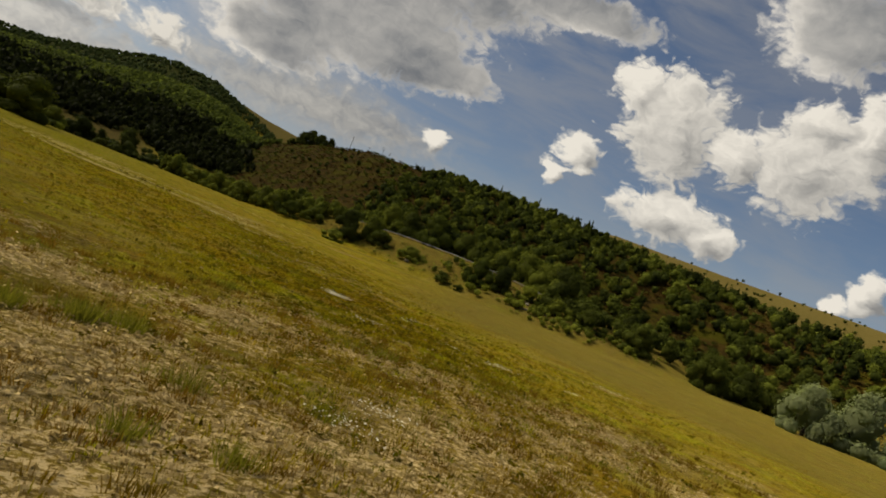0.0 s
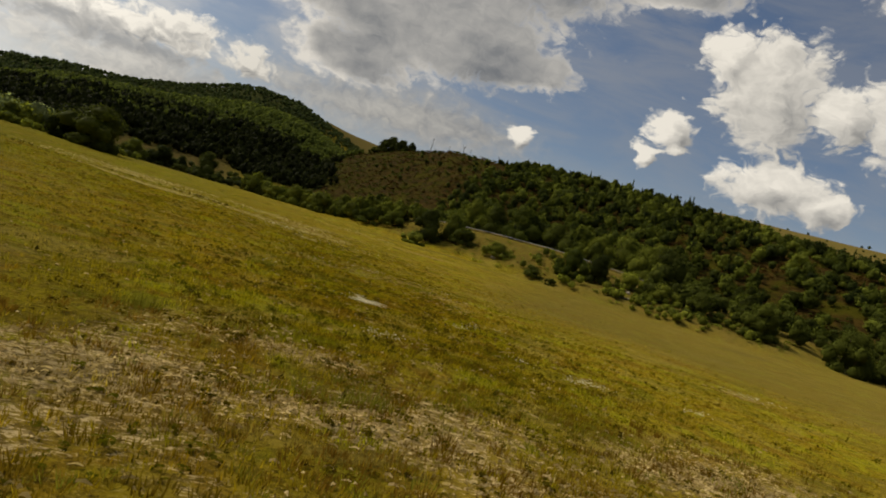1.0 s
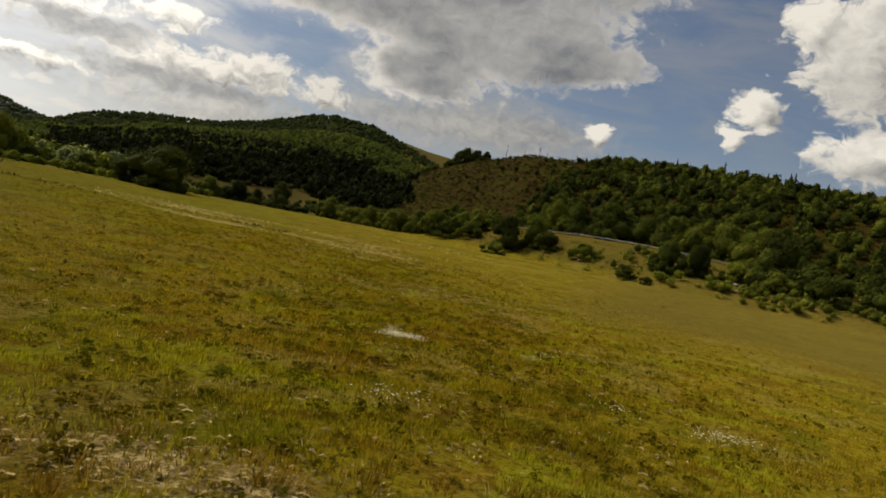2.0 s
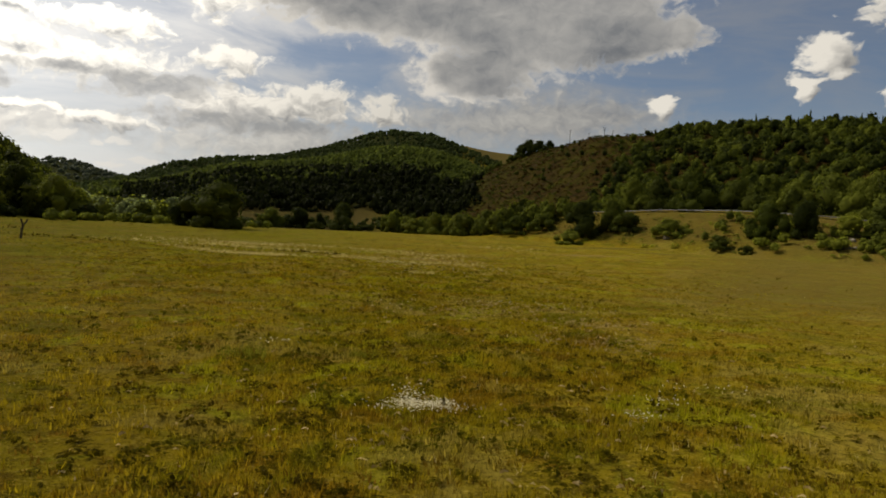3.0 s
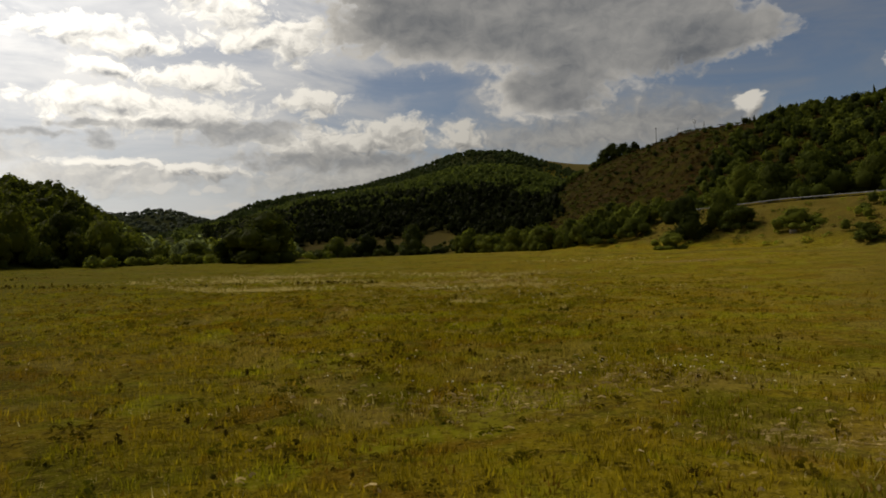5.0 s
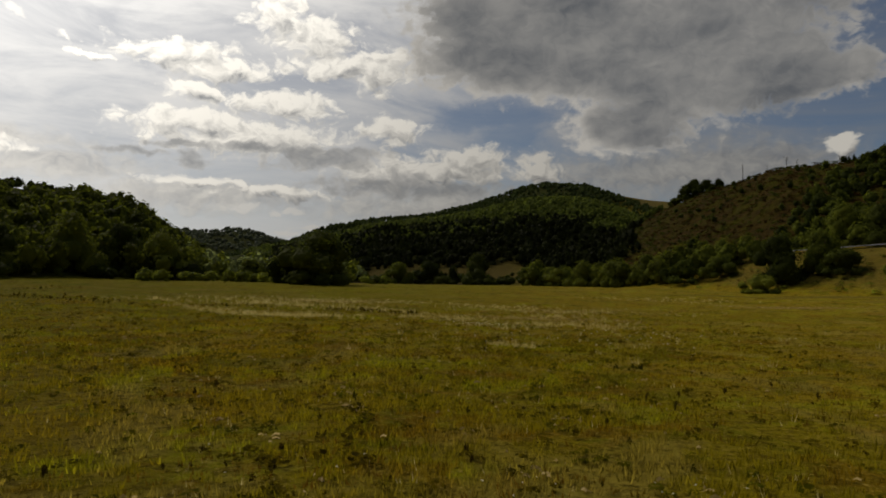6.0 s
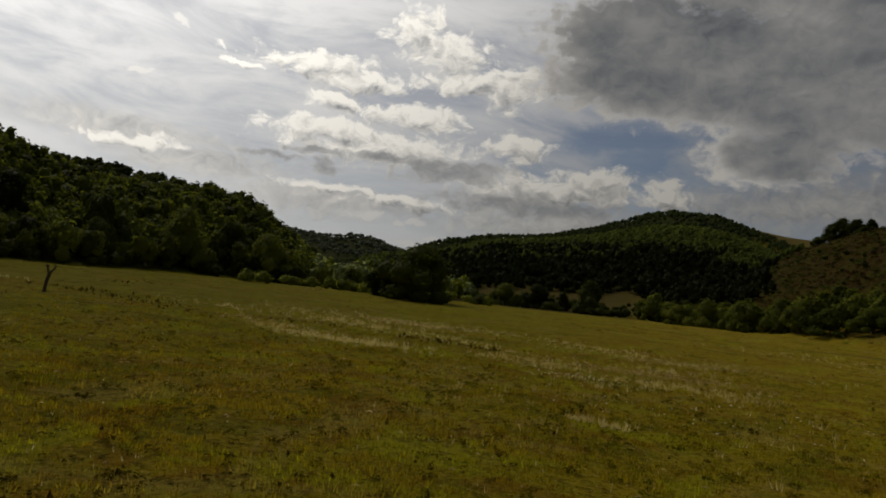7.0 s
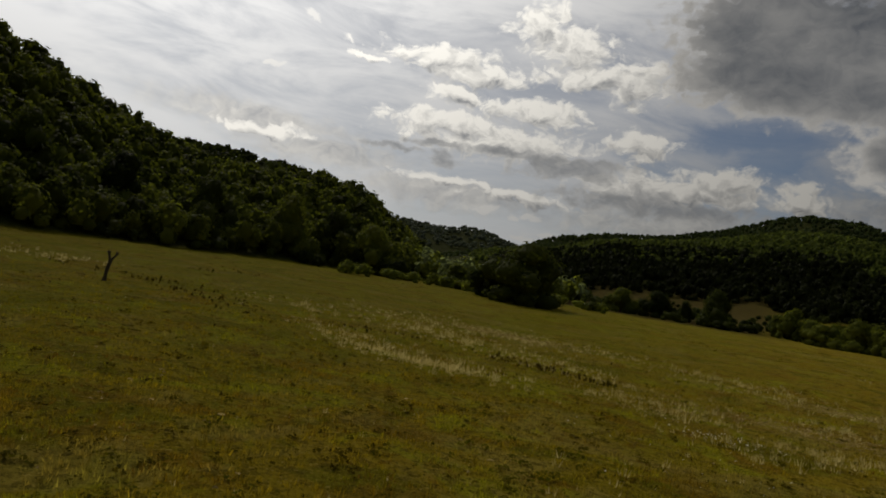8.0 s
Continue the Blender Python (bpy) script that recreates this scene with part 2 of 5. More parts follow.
# each hill: azimuths, heights of the crest in degrees seen from the middle, distance of the crest, of the foot, height of its wood
HILLS = {
    "right": ([2, 5, 7, 9, 11.7, 13.4, 16.4, 21.5, 24.2, 28, 33, 36, 40, 50, 60, 75, 95, 120], [2.5, 5.0, 5.9, 6.7, 7.45, 8.05, 8.25, 8.5, 8.7, 8.7, 8.7, 8.4, 8.1, 7.3, 6.6, 5.2, 3.5, 1.5],
              [800, 780, 760, 730, 690, 620, 580, 560, 540, 520, 500, 480, 470, 450, 440, 430, 430, 430], [460, 430, 400, 360, 330, 315, 310, 305, 300, 280, 260, 255, 255, 260, 265, 270, 270, 270], 3.0),
    "bare_right": ([14, 22, 28, 33, 36, 44, 54, 70, 90, 120], [1, 4.0, 7.0, 8.2, 8.6, 8.45, 8.2, 7.6, 6, 2],
                   [1100] * 10, [600] * 10, 0.0),
    "centre": ([-30, -26, -23.3, -20.4, -17.4, -12.2, -8.6, -4.9, -3.1, 0.1, 2.8, 4.5, 7, 11, 15], [1.2, 2.2, 2.9, 4.1, 4.75, 5.3, 6.2, 7.5, 7.85, 7.75, 6.8, 6.2, 5.0, 3, 1],
               [1500] * 15, [760] * 15, 8.0),
    "spur": ([-22, -17, -14, -8.6, -5, -2, 1, 4, 7, 10], [2.6, 4.2, 4.6, 5.4, 6.4, 6.7, 6.4, 5.3, 4.2, 2], [950] * 10, [560] * 10, 8.0),
    "pass": ([-2, 1, 2.8, 5, 8, 12, 18], [4, 6.0, 6.9, 6.5, 6.2, 5.6, 3], [2300] * 7, [1600] * 7, 0.0),
    "far": ([-60, -45, -38, -33, -30, -28, -26.5, -24.8, -22, -18], [3, 4.2, 4.0, 3.7, 3.5, 3.75, 3.75, 3.2, 2.6, 1.5], [2700] * 10, [1700] * 10, 8.0),
    "left_back": ([-60, -54, -50, -48, -46, -44, -41.5, -38.5], [6.0, 6.2, 6.4, 6.45, 6.45, 6.35, 6.1, 5.4], [950] * 8, [600] * 8, 8.0),
    "left": ([-130, -100, -75, -62, -56, -53.7, -52, -49.4, -47, -45, -43, -39, -36, -33, -31, -29.5, -27], [8, 11, 13.0, 12.2, 10.2, 9.2, 8.4, 7.1, 6.0, 5.4, 4.9, 5.3, 5.5, 4.8, 3.6, 2.2, 0.6],
             [330, 340, 350, 370, 380, 392, 400, 420, 435, 443, 450, 450, 445, 440, 435, 430, 430], [170, 175, 185, 195, 205, 211, 215, 225, 233, 241, 250, 265, 275, 285, 295, 305, 320], 10.0),
    "behind": ([120, 150, 180, 205, 230], [3, 5, 5, 6, 8], [600, 700, 800, 700, 400], [350, 400, 450, 350, 220], 0.0),
}


def hill_height(name, r, az):
    azs, els, ds, bs, wood = HILLS[name]
    azw = np.where(az < azs[0] - 1, az + 360, az) if azs[-1] > 180 else az
    inside = ease((azw - (azs[0] - 14)) / 14) * ease(((azs[-1] + 14) - azw) / 14)
    d, b = np.interp(azw, azs, ds), np.interp(azw, azs, bs)
    top = OZ + d * np.tan(np.radians(np.interp(azw, azs, els))) - wood
    t = np.clip((r - b) / (d - b), 0, 1)
    front = 0.55 * t + 0.45 * ease(t)
    behind = 1 - 0.45 * ease((r - d) / (0.8 * d))
    return top * inside * np.where(r < d, front, behind), t


ROAD_AZ, ROAD_D, ROAD_Z = [4, 9, 14, 20, 26, 32, 40, 50], [345, 318, 290, 276, 262, 250, 246, 250], [13, 15, 17.0, 18.5, 18.5, 17, 14, 11]


def land(x, y):
    x, y = np.asarray(x, float), np.asarray(y, float)
    dx, dy = x - OX, y - OY
    r, az = np.hypot(dx, dy), np.degrees(np.arctan2(dx, dy))
    z = 4.5 * ease((r - 90) / 190) + 0.25 * wave_noise(x, y, 60, 3) * ease(r / 60) + 0.06 * wave_noise(x, y, 11, 5)
    z = z + 1.4 * np.exp(-((x + 76) ** 2 + (y - 128) ** 2) / 2600.0)  # a low swell round the dead tree
    hills = np.zeros_like(r)
    for name in HILLS:
        h, t = hill_height(name, r, az)
        h = h * (1 + 0.035 * wave_noise(x, y, 90 if name in ("left", "right") else 240, 11) * np.sin(np.pi * t))
        k = 3.0
        hills = np.maximum(hills, h) + k * 0.25 * np.maximum(0, 1 - np.abs(hills - h) / k) ** 2 * (np.minimum(hills, h) > 1)
    z = np.where(hills > 0, z + hills, z)
    # the bank with the road on it
    rd, rz = np.interp(az, ROAD_AZ, ROAD_D), np.interp(az, ROAD_AZ, ROAD_Z)
    side = ease((az - 2) / 6) * ease((56 - az) / 8)
    bank = 4.5 + (rz - 4.5) * np.clip((r - (rd - 48)) / 43, 0, 1) ** 1.15
    on = ease((r - (rd - 48)) / 6) * ease((rd + 40 - r) / 30) * side
    terrace = np.where(r < rd - 5, np.maximum(bank, 0), np.where(r < rd + 5, rz, rz + np.clip(r - rd - 5, 0, 99) * 0.28))
    return z * (1 - on) + np.where(r < rd + 5, terrace, np.maximum(terrace, z)) * on


def land_at(x, y):
    return float(land(np.array([x]), np.array([y]))[0])


def polar(az, d):
    """The place at an azimuth and distance from the middle."""
    return OX + d * math.sin(radians(az)), OY + d * math.cos(radians(az))


# ------------------------------------------------------------ materials
def material(name):
    m = bpy.data.materials.new(name)
    m.use_nodes = True
    m.node_tree.nodes.clear()
    N = Nodes(m.node_tree)
    return m, N


def finish(N, color, rough=0.9, bump=None, strength=0.4, distance=0.05, **more):
    ins = {"Base Color": color, "Roughness": rough, "Specular IOR Level": 0.01, "Diffuse Roughness": 1.0}
    ins.update(more.get("ins", {}))
    b = N.add("ShaderNodeBsdfPrincipled", ins=ins)
    if bump is not None:
        n = N.add("ShaderNodeBump", ins={"Strength": strength, "Distance": distance, "Height": bump})
        N.put(b.inputs["Normal"], n.outputs[0])
    out = N.add("ShaderNodeOutputMaterial")
    N.put(out.inputs[0], b.outputs[0])
    return b


def leaf_material(name, dark, light, through_light=0.34):
    m, N = material(name)
    info = N.add("ShaderNodeObjectInfo").outputs["Random"]
    island = N.add("ShaderNodeNewGeometry").outputs["Random Per Island"]
    pos = N.add("ShaderNodeNewGeometry").outputs["Position"]
    patch = N.noise(pos, 0.06, 3.0)
    tint = N.math("FRACT", N.math("ADD", N.add("ShaderNodeAttribute", attribute_name="tint").outputs["Fac"], info))
    f = N.math("ADD", N.math("MULTIPLY", island, 0.20), N.math("ADD", N.math("MULTIPLY", patch, 0.35), N.math("MULTIPLY", tint, 0.45)))
    c = N.mix(N.smooth(f, 0.2, 0.85), dark, light)
    c = N.mix(N.math("MULTIPLY", info, 0.25), c, (light[0] * 1.3, light[1] * 1.1, light[2] * 0.8))
    b = finish(N, c, 0.65)
    # light that comes through the leaves
    tr = N.add("ShaderNodeBsdfTranslucent", ins={"Color": N.mix(0.35, c, (light[0] * 1.6, light[1] * 1.7, light[2] * 0.6))})
    mixs = N.add("ShaderNodeMixShader", ins={0: through_light, 1: b.outputs[0], 2: tr.outputs[0]})
    N.put(m.node_tree.nodes["Material Output"].inputs[0], mixs.outputs[0])
    return m


LEAF = leaf_material("leaf_green", (0.032, 0.043, 0.007), (0.118, 0.137, 0.019), 0.26)
LEAF_DARK = leaf_material("leaf_dark", (0.014, 0.020, 0.005), (0.058, 0.072, 0.012), 0.26)
# leaf colour taken almost to black: painted cloud shadow over the lower spur
LEAF_CLOUD_SHADE = leaf_material("cloud_shaded_leaves", (0.007, 0.010, 0.003), (0.023, 0.029, 0.008), 0.12)
# summit leaves, lightened in colour to stand for haze over the distance
LEAF_FAR_HAZE = leaf_material("far_hazed_leaves", (0.034, 0.047, 0.015), (0.066, 0.086, 0.028), 0.2)
LEAF_SPUR = leaf_material("spur_green_leaves", (0.040, 0.056, 0.012), (0.098, 0.122, 0.026), 0.3)
# paled and greyed leaves: aerial haze painted into the colour
LEAF_HORIZON_HAZE = leaf_material("horizon_haze_leaves", (0.055, 0.066, 0.046), (0.10, 0.118, 0.082), 0.2)
LEAF_SILVER = leaf_material("leaf_silver", (0.115, 0.142, 0.070), (0.190, 0.224, 0.118), 0.55)
LEAF_YELLOW = leaf_material("leaf_yellow_green", (0.078, 0.094, 0.013), (0.185, 0.208, 0.030), 0.46)
LEAF_STRAW = leaf_material("dry_heath_grass", (0.040, 0.030, 0.010), (0.105, 0.078, 0.028), 0.3)
LEAF_BROWN = leaf_material("leaf_russet", (0.014, 0.008, 0.002), (0.050, 0.028, 0.006), 0.15)


def bark():
    m, N = material("bark")
    pos = N.add("ShaderNodeTexCoord").outputs["Object"]
    n = N.noise(pos, 6.0, 6.0, 0.65)
    finish(N, N.mix(n, (0.035, 0.027, 0.020), (0.13, 0.10, 0.075)), 0.95, n, 0.8, 0.05)
    return m


BARK = bark()


def turf(N, geo):
    """The colour of the sward: yellow-green, dark green, russet and bleached patches a few metres wide in olive grass."""
    def patch(shift, scale, twist):
        at = N.add("ShaderNodeVectorMath", operation="ADD", ins={0: geo, 1: (shift, shift * 0.6, 0.0)}).outputs[0]
        return N.noise(at, scale, 4.0, 0.58, twist)

    green, russet, dry, wide = patch(0.0, 0.15, 0.7), patch(71.0, 0.20, 0.8), patch(143.0, 0.11, 0.9), patch(211.0, 0.030, 0.3)
    c = N.mix(N.smooth(wide, 0.40, 0.60), (0.186, 0.150, 0.006), (0.222, 0.160, 0.008))
    c = N.mix(N.math("MULTIPLY", N.smooth(green, 0.53, 0.61), 0.85), c, (0.222, 0.216, 0.008))
    c = N.mix(N.math("MULTIPLY", N.smooth(green, 0.46, 0.38), 0.75), c, (0.110, 0.110, 0.005))
    c = N.mix(N.math("MULTIPLY", N.smooth(russet, 0.54, 0.63), 0.65), c, (0.168, 0.092, 0.006))
    return N.mix(N.math("MULTIPLY", N.smooth(dry, 0.54, 0.62), 0.60), c, (0.250, 0.195, 0.036))


def ground_material():
    m, N = material("meadow_and_slopes")
    geo = N.add("ShaderNodeNewGeometry").outputs["Position"]
    zone = N.add("ShaderNodeAttribute", attribute_name="zone")
    zs = N.add("ShaderNodeSeparateColor", ins={0: zone.outputs["Color"]})
    mid = N.noise(geo, 0.22, 6.0, 0.62)
    small = N.noise(geo, 1.6, 8.0, 0.68)
    fine = N.noise(geo, 9.0, 6.0, 0.7)
    hue = N.noise(geo, 0.09, 4.0, 0.6, 0.6)
    clump = N.noise(geo, 0.75, 6.0, 0.66, 0.4)
    grass = turf(N, geo)
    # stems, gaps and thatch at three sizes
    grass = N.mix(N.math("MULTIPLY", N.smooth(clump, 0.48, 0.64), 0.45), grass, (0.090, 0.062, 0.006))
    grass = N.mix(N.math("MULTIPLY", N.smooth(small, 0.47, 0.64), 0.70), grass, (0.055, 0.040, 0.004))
    grass = N.mix(N.math("MULTIPLY", N.smooth(fine, 0.50, 0.66), 0.50), grass, (0.33, 0.250, 0.030))
    speck = N.noise(geo, 4.2, 4.0, 0.7, 0.5)
    grass = N.mix(N.math("MULTIPLY", N.smooth(speck, 0.58, 0.68), 0.70), grass, (0.38, 0.29, 0.060))
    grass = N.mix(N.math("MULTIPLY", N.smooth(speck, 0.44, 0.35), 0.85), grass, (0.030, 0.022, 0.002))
    # greener towards the head of the meadow
    split = N.add("ShaderNodeSeparateXYZ", ins={0: geo})
    across, along = split.outputs[0], split.outputs[1]
    grass = N.mix(N.math("MULTIPLY", N.math("MULTIPLY", N.smooth(along, 60.0, 115.0), N.smooth(across, -5.0, -45.0)), N.smooth(hue, 0.35, 0.6, 0.08, 0.42)), grass, (0.145, 0.150, 0.004))
    fleck_at = N.add("ShaderNodeMapping", ins={0: geo, 3: (1.0, 1.6, 1.0)}).outputs[0]
    fleck = N.noise(fleck_at, 2.1, 6.0, 0.72, 0.9)
    grass = N.mix(N.math("MULTIPLY", zs.outputs[0], N.smooth(mid, 0.3, 0.7, 0.85, 0.35)), grass, N.mix(small, (0.125, 0.078, 0.018), (0.31, 0.212, 0.058)))
    dry_f = N.smooth(N.math("ADD", fleck, N.math("MULTIPLY", zs.outputs[0], 0.175)), 0.62, 0.69)
    dry_f = N.math("MULTIPLY", dry_f, N.smooth(zs.outputs[0], 0.14, 0.55))
    grass = N.mix(dry_f, grass, N.mix(fine, (0.36, 0.265, 0.115), (0.62, 0.49, 0.25)))
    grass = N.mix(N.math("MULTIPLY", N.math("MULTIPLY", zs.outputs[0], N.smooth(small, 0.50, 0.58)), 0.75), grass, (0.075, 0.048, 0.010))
    heath = N.mix(N.smooth(mid, 0.38, 0.62), (0.016, 0.010, 0.003), (0.045, 0.027, 0.006))
    heath = N.mix(N.math("MULTIPLY", N.smooth(N.noise(geo, 0.05, 5.0, 0.65), 0.45, 0.62), 0.8), heath, (0.040, 0.040, 0.003))
    heath = N.mix(N.math("MULTIPLY", N.smooth(clump, 0.60, 0.72), 0.5), heath, (0.050, 0.028, 0.004))
    heath = N.mix(N.math("MULTIPLY", N.smooth(small, 0.4, 0.7), 0.5), heath, (0.024, 0.023, 0.003))
    c = N.mix(zs.outputs[1], grass, heath)
    bare = N.mix(mid, (0.120, 0.090, 0.026), (0.075, 0.062, 0.015))
    c = N.mix(zs.outputs[2], c, bare)
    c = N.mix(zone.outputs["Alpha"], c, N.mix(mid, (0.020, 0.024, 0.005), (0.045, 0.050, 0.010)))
    h = N.math("ADD", N.math("MULTIPLY", small, 0.7), N.math("MULTIPLY", fine, 0.3))
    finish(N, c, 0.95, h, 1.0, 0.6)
    return m


GROUND = ground_material()


def plain_material(name, a, b, scale, rough=0.8, bump=0.3, metal=0.0):
    m, N = material(name)
    pos = N.add("ShaderNodeTexCoord").outputs["Object"]
    n = N.noise(pos, scale, 6.0, 0.6)
    big = N.noise(pos, scale * 0.13, 3.0)
    finish(N, N.mix(N.math("ADD", N.math("MULTIPLY", n, 0.6), N.math("MULTIPLY", big, 0.4)), a, b), rough, n, bump, 0.02, ins={"Metallic": metal})
    return m


ASPHALT = plain_material("asphalt", (0.05, 0.05, 0.05), (0.09, 0.088, 0.082), 4.0, 0.9)
STEEL = plain_material("galvanised_steel", (0.12, 0.122, 0.125), (0.20, 0.202, 0.205), 3.0, 0.6, 0.1, 0.5)
ROCK = plain_material("pale_limestone", (0.13, 0.115, 0.085), (0.31, 0.27, 0.20), 1.5, 0.95, 0.8)
DEADWOOD = plain_material("dead_wood", (0.030, 0.025, 0.020), (0.10, 0.085, 0.065), 5.0, 0.9, 0.7)


# ------------------------------------------------------------ mesh helpers
def from_arrays(name, verts, faces, mat, parent=None, label="", smooth=False):
    me = bpy.data.meshes.new(name)
    verts, faces = np.asarray(verts, np.float32), np.asarray(faces, np.int32)
    k = faces.shape[1]
    me.vertices.add(len(verts))
    me.vertices.foreach_set("co", verts.ravel())
    me.loops.add(faces.size)
    me.loops.foreach_set("vertex_index", faces.ravel())
    me.polygons.add(len(faces))
    me.polygons.foreach_set("loop_start", np.arange(0, faces.size, k, dtype=np.int32))
    if smooth:
        me.polygons.foreach_set("use_smooth", np.ones(len(faces), bool))
    me.update(calc_edges=True)
    me.materials.append(mat)
    ob = new(name, me)
    if parent:
        ob.parent = parent
    if label:
        ob["label"] = label
    return ob


def part(name, bm, mat, parent, label=""):
    me = bpy.data.meshes.new(name)
    bm.to_mesh(me)
    bm.free()
    me.materials.append(mat)
    ob = new(name, me)
    ob.parent = parent
    if label:
        ob["label"] = label
    return ob


def leaf_cloud(rng, n, size, lobes):
    """Leaf clumps as small quads on a crown of lobes. Each lobe: centre and radii. Returns vertices and quads."""
    weights = np.array([l[3] * l[4] + l[3] * l[5] for l in lobes])
    pick = rng.choice(len(lobes), n, p=weights / weights.sum())
    L = np.array(lobes)[pick]
    d = rng.normal(size=(n, 3))
    d[:, 2] = np.where(d[:, 2] < -0.5, -d[:, 2], d[:, 2])
    d /= np.linalg.norm(d, axis=1)[:, None]
    rad = rng.uniform(0.84, 1.10, n)[:, None]
    c = L[:, :3] + d * L[:, 3:6] * rad
    nrm = d + rng.normal(size=(n, 3)) * 0.20
    nrm /= np.linalg.norm(nrm, axis=1)[:, None]
    a = np.cross(nrm, rng.normal(size=(n, 3)))
    a /= np.linalg.norm(a, axis=1)[:, None]
    b = np.cross(nrm, a)
    s = size * rng.uniform(0.6, 1.35, n)[:, None]
    k1, k2 = rng.uniform(0.5, 1.0, (n, 1)), rng.uniform(0.5, 1.0, (n, 1))
    bend = nrm * s * rng.uniform(-0.5, 0.2, (n, 1))
    v = np.stack([c - a * s * k1 + bend, c - b * s * 0.6, c + a * s * k2 + bend, c + b * s * 0.6], 1).reshape(-1, 3)
    return v, np.arange(4 * n).reshape(n, 4)


def core_ball(rng, lobes, shrink=0.84, sides=5, levels=((-0.9, 0.62), (0.15, 0.95), (1.15, 0.42))):
    """Rough inner masses that keep the crown from being seen through."""
    vs, fs, base = [], [], 0
    t = np.linspace(0, 2 * math.pi, sides, endpoint=False)
    for l in lobes:
        rings = []
        for ph, k in levels:
            j = rng.uniform(0.85, 1.12, sides)
            rings.append(np.stack([l[0] + np.cos(t + ph) * l[3] * k * j * shrink, l[1] + np.sin(t + ph) * l[4] * k * j * shrink, np.full(sides, l[2] + math.sin(ph) * l[5] * shrink)], 1))
        vs.append(np.concatenate(rings))
        for i in range(len(levels) - 1):
            for q in range(sides):
                fs.append((base + i * sides + q, base + i * sides + (q + 1) % sides, base + (i + 1) * sides + (q + 1) % sides, base + (i + 1) * sides + q))
        for i, turn in ((0, -1), (len(levels) - 1, 1)):
            ring = [base + i * sides + q for q in range(sides)][::turn]
            fs.append((ring[0], ring[1], ring[2], ring[3]))
            fs.append((ring[0], ring[2], ring[3], ring[4]))
        base += sides * len(levels)
    return np.concatenate(vs), np.array(fs)


def crown_template(seed, leaves, size, lobes_n, spread=0.5, tall=1.0, core=True, conifer=False, skirt=0):
    """A crown that is one unit high and about one wide, standing on z = 0."""
    rng = np.random.default_rng(seed)
    lobes = []
    if conifer:
        for i in range(lobes_n):
            h = i / (lobes_n - 1)
            lobes.append((rng.normal() * 0.02, rng.normal() * 0.02, 0.15 + 0.78 * h, 0.30 * (1 - 0.85 * h), 0.30 * (1 - 0.85 * h), 0.16))
    else:
        lobes.append((0, 0, 0.5, 0.36, 0.36, 0.42))
        for i in range(lobes_n - 1):
            a, h = rng.uniform(0, 6.283), rng.uniform(0.12, 0.80)
            q = spread * rng.uniform(0.45, 0.75) * math.sin(math.pi * min(0.92, h + 0.22))
            rr = rng.uniform(0.15, 0.25)
            lobes.append((math.cos(a) * q, math.sin(a) * q, h, rr, rr, rr * rng.uniform(0.8, 1.15)))
        for i in range(skirt):
            a = 6.283 * (i + rng.uniform(0, 0.6)) / skirt
            q = spread * rng.uniform(0.42, 0.62)
            lobes.append((math.cos(a) * q, math.sin(a) * q, 0.13, 0.17, 0.17, 0.16))
    v, f = leaf_cloud(rng, leaves, size, lobes)
    if core:
        cv, cf = core_ball(rng, lobes)
        f = np.concatenate([f, cf + len(v)])
        v = np.concatenate([v, cv])
    v[:, 2] = np.maximum(v[:, 2] * tall, 0.0)
    return v, f


def scatter(name, mat, templates, places, label, category, seed=1):
    """Many plants in one mesh. places: rows of x, y, width, height."""
    rng = np.random.default_rng(seed)
    places = np.asarray(places, float)
    zs = land(places[:, 0], places[:, 1])
    vs, fs, base = [], [], 0
    which = rng.integers(0, len(templates), len(places))
    tone = rng.uniform(0, 0.999, len(places))
    if templates[0] is FAR[0]:
        tone = 0.30 + 0.35 * tone
    tones = []
    for i, (tv, tf) in enumerate(templates):
        idx = np.where(which == i)[0]
        if not len(idx):
            continue
        a = rng.uniform(0, 6.283, len(idx))
        w, h = places[idx, 2][:, None], places[idx, 3][:, None]
        ca, sa = np.cos(a)[:, None], np.sin(a)[:, None]
        X = (tv[None, :, 0] * ca - tv[None, :, 1] * sa) * w + places[idx, 0][:, None]
        Y = (tv[None, :, 0] * sa + tv[None, :, 1] * ca) * w + places[idx, 1][:, None]
        Z = tv[None, :, 2] * h + zs[idx][:, None] - 0.03 * h
        vs.append(np.stack([X, Y, Z], -1).reshape(-1, 3))
        tones.append(np.repeat(tone[idx], len(tv)))
        fs.append((tf[None] + (np.arange(len(idx)) * len(tv))[:, None, None] + base).reshape(-1, 4))
        base += len(idx) * len(tv)
    ob = from_arrays(name, np.concatenate(vs), np.concatenate(fs), mat)
    at = ob.data.attributes.new("tint", "FLOAT", "POINT")
    at.data.foreach_set("value", np.concatenate(tones).astype(np.float32))
    return tagged(ob, label, category, kind="stuff")


# ------------------------------------------------------------ the ground
DRY_PATCHES = [(-24, -40, 8, 9), (-15, -38, 8, 6), (-9, -30, 7, 5), (2, -23, 8, 4), (12, -15, 9, 4), (-27, -20, 7, 4), (-23, -31, 5, 4), (-16, -17, 7, 4), (-6, -17, 7, 3), (-9, -8, 5, 2),
               (13, 48, 5, 3), (10, 39, 4, 4), (2, 54, 7, 2.5), (9, 58, 5, 3), (-1, 143, 14, 3.5), (-43, 170, 12, 4), (46, 28, 4, 2.5), (45, 190, 14, 3), (1, 165, 10, 3)]


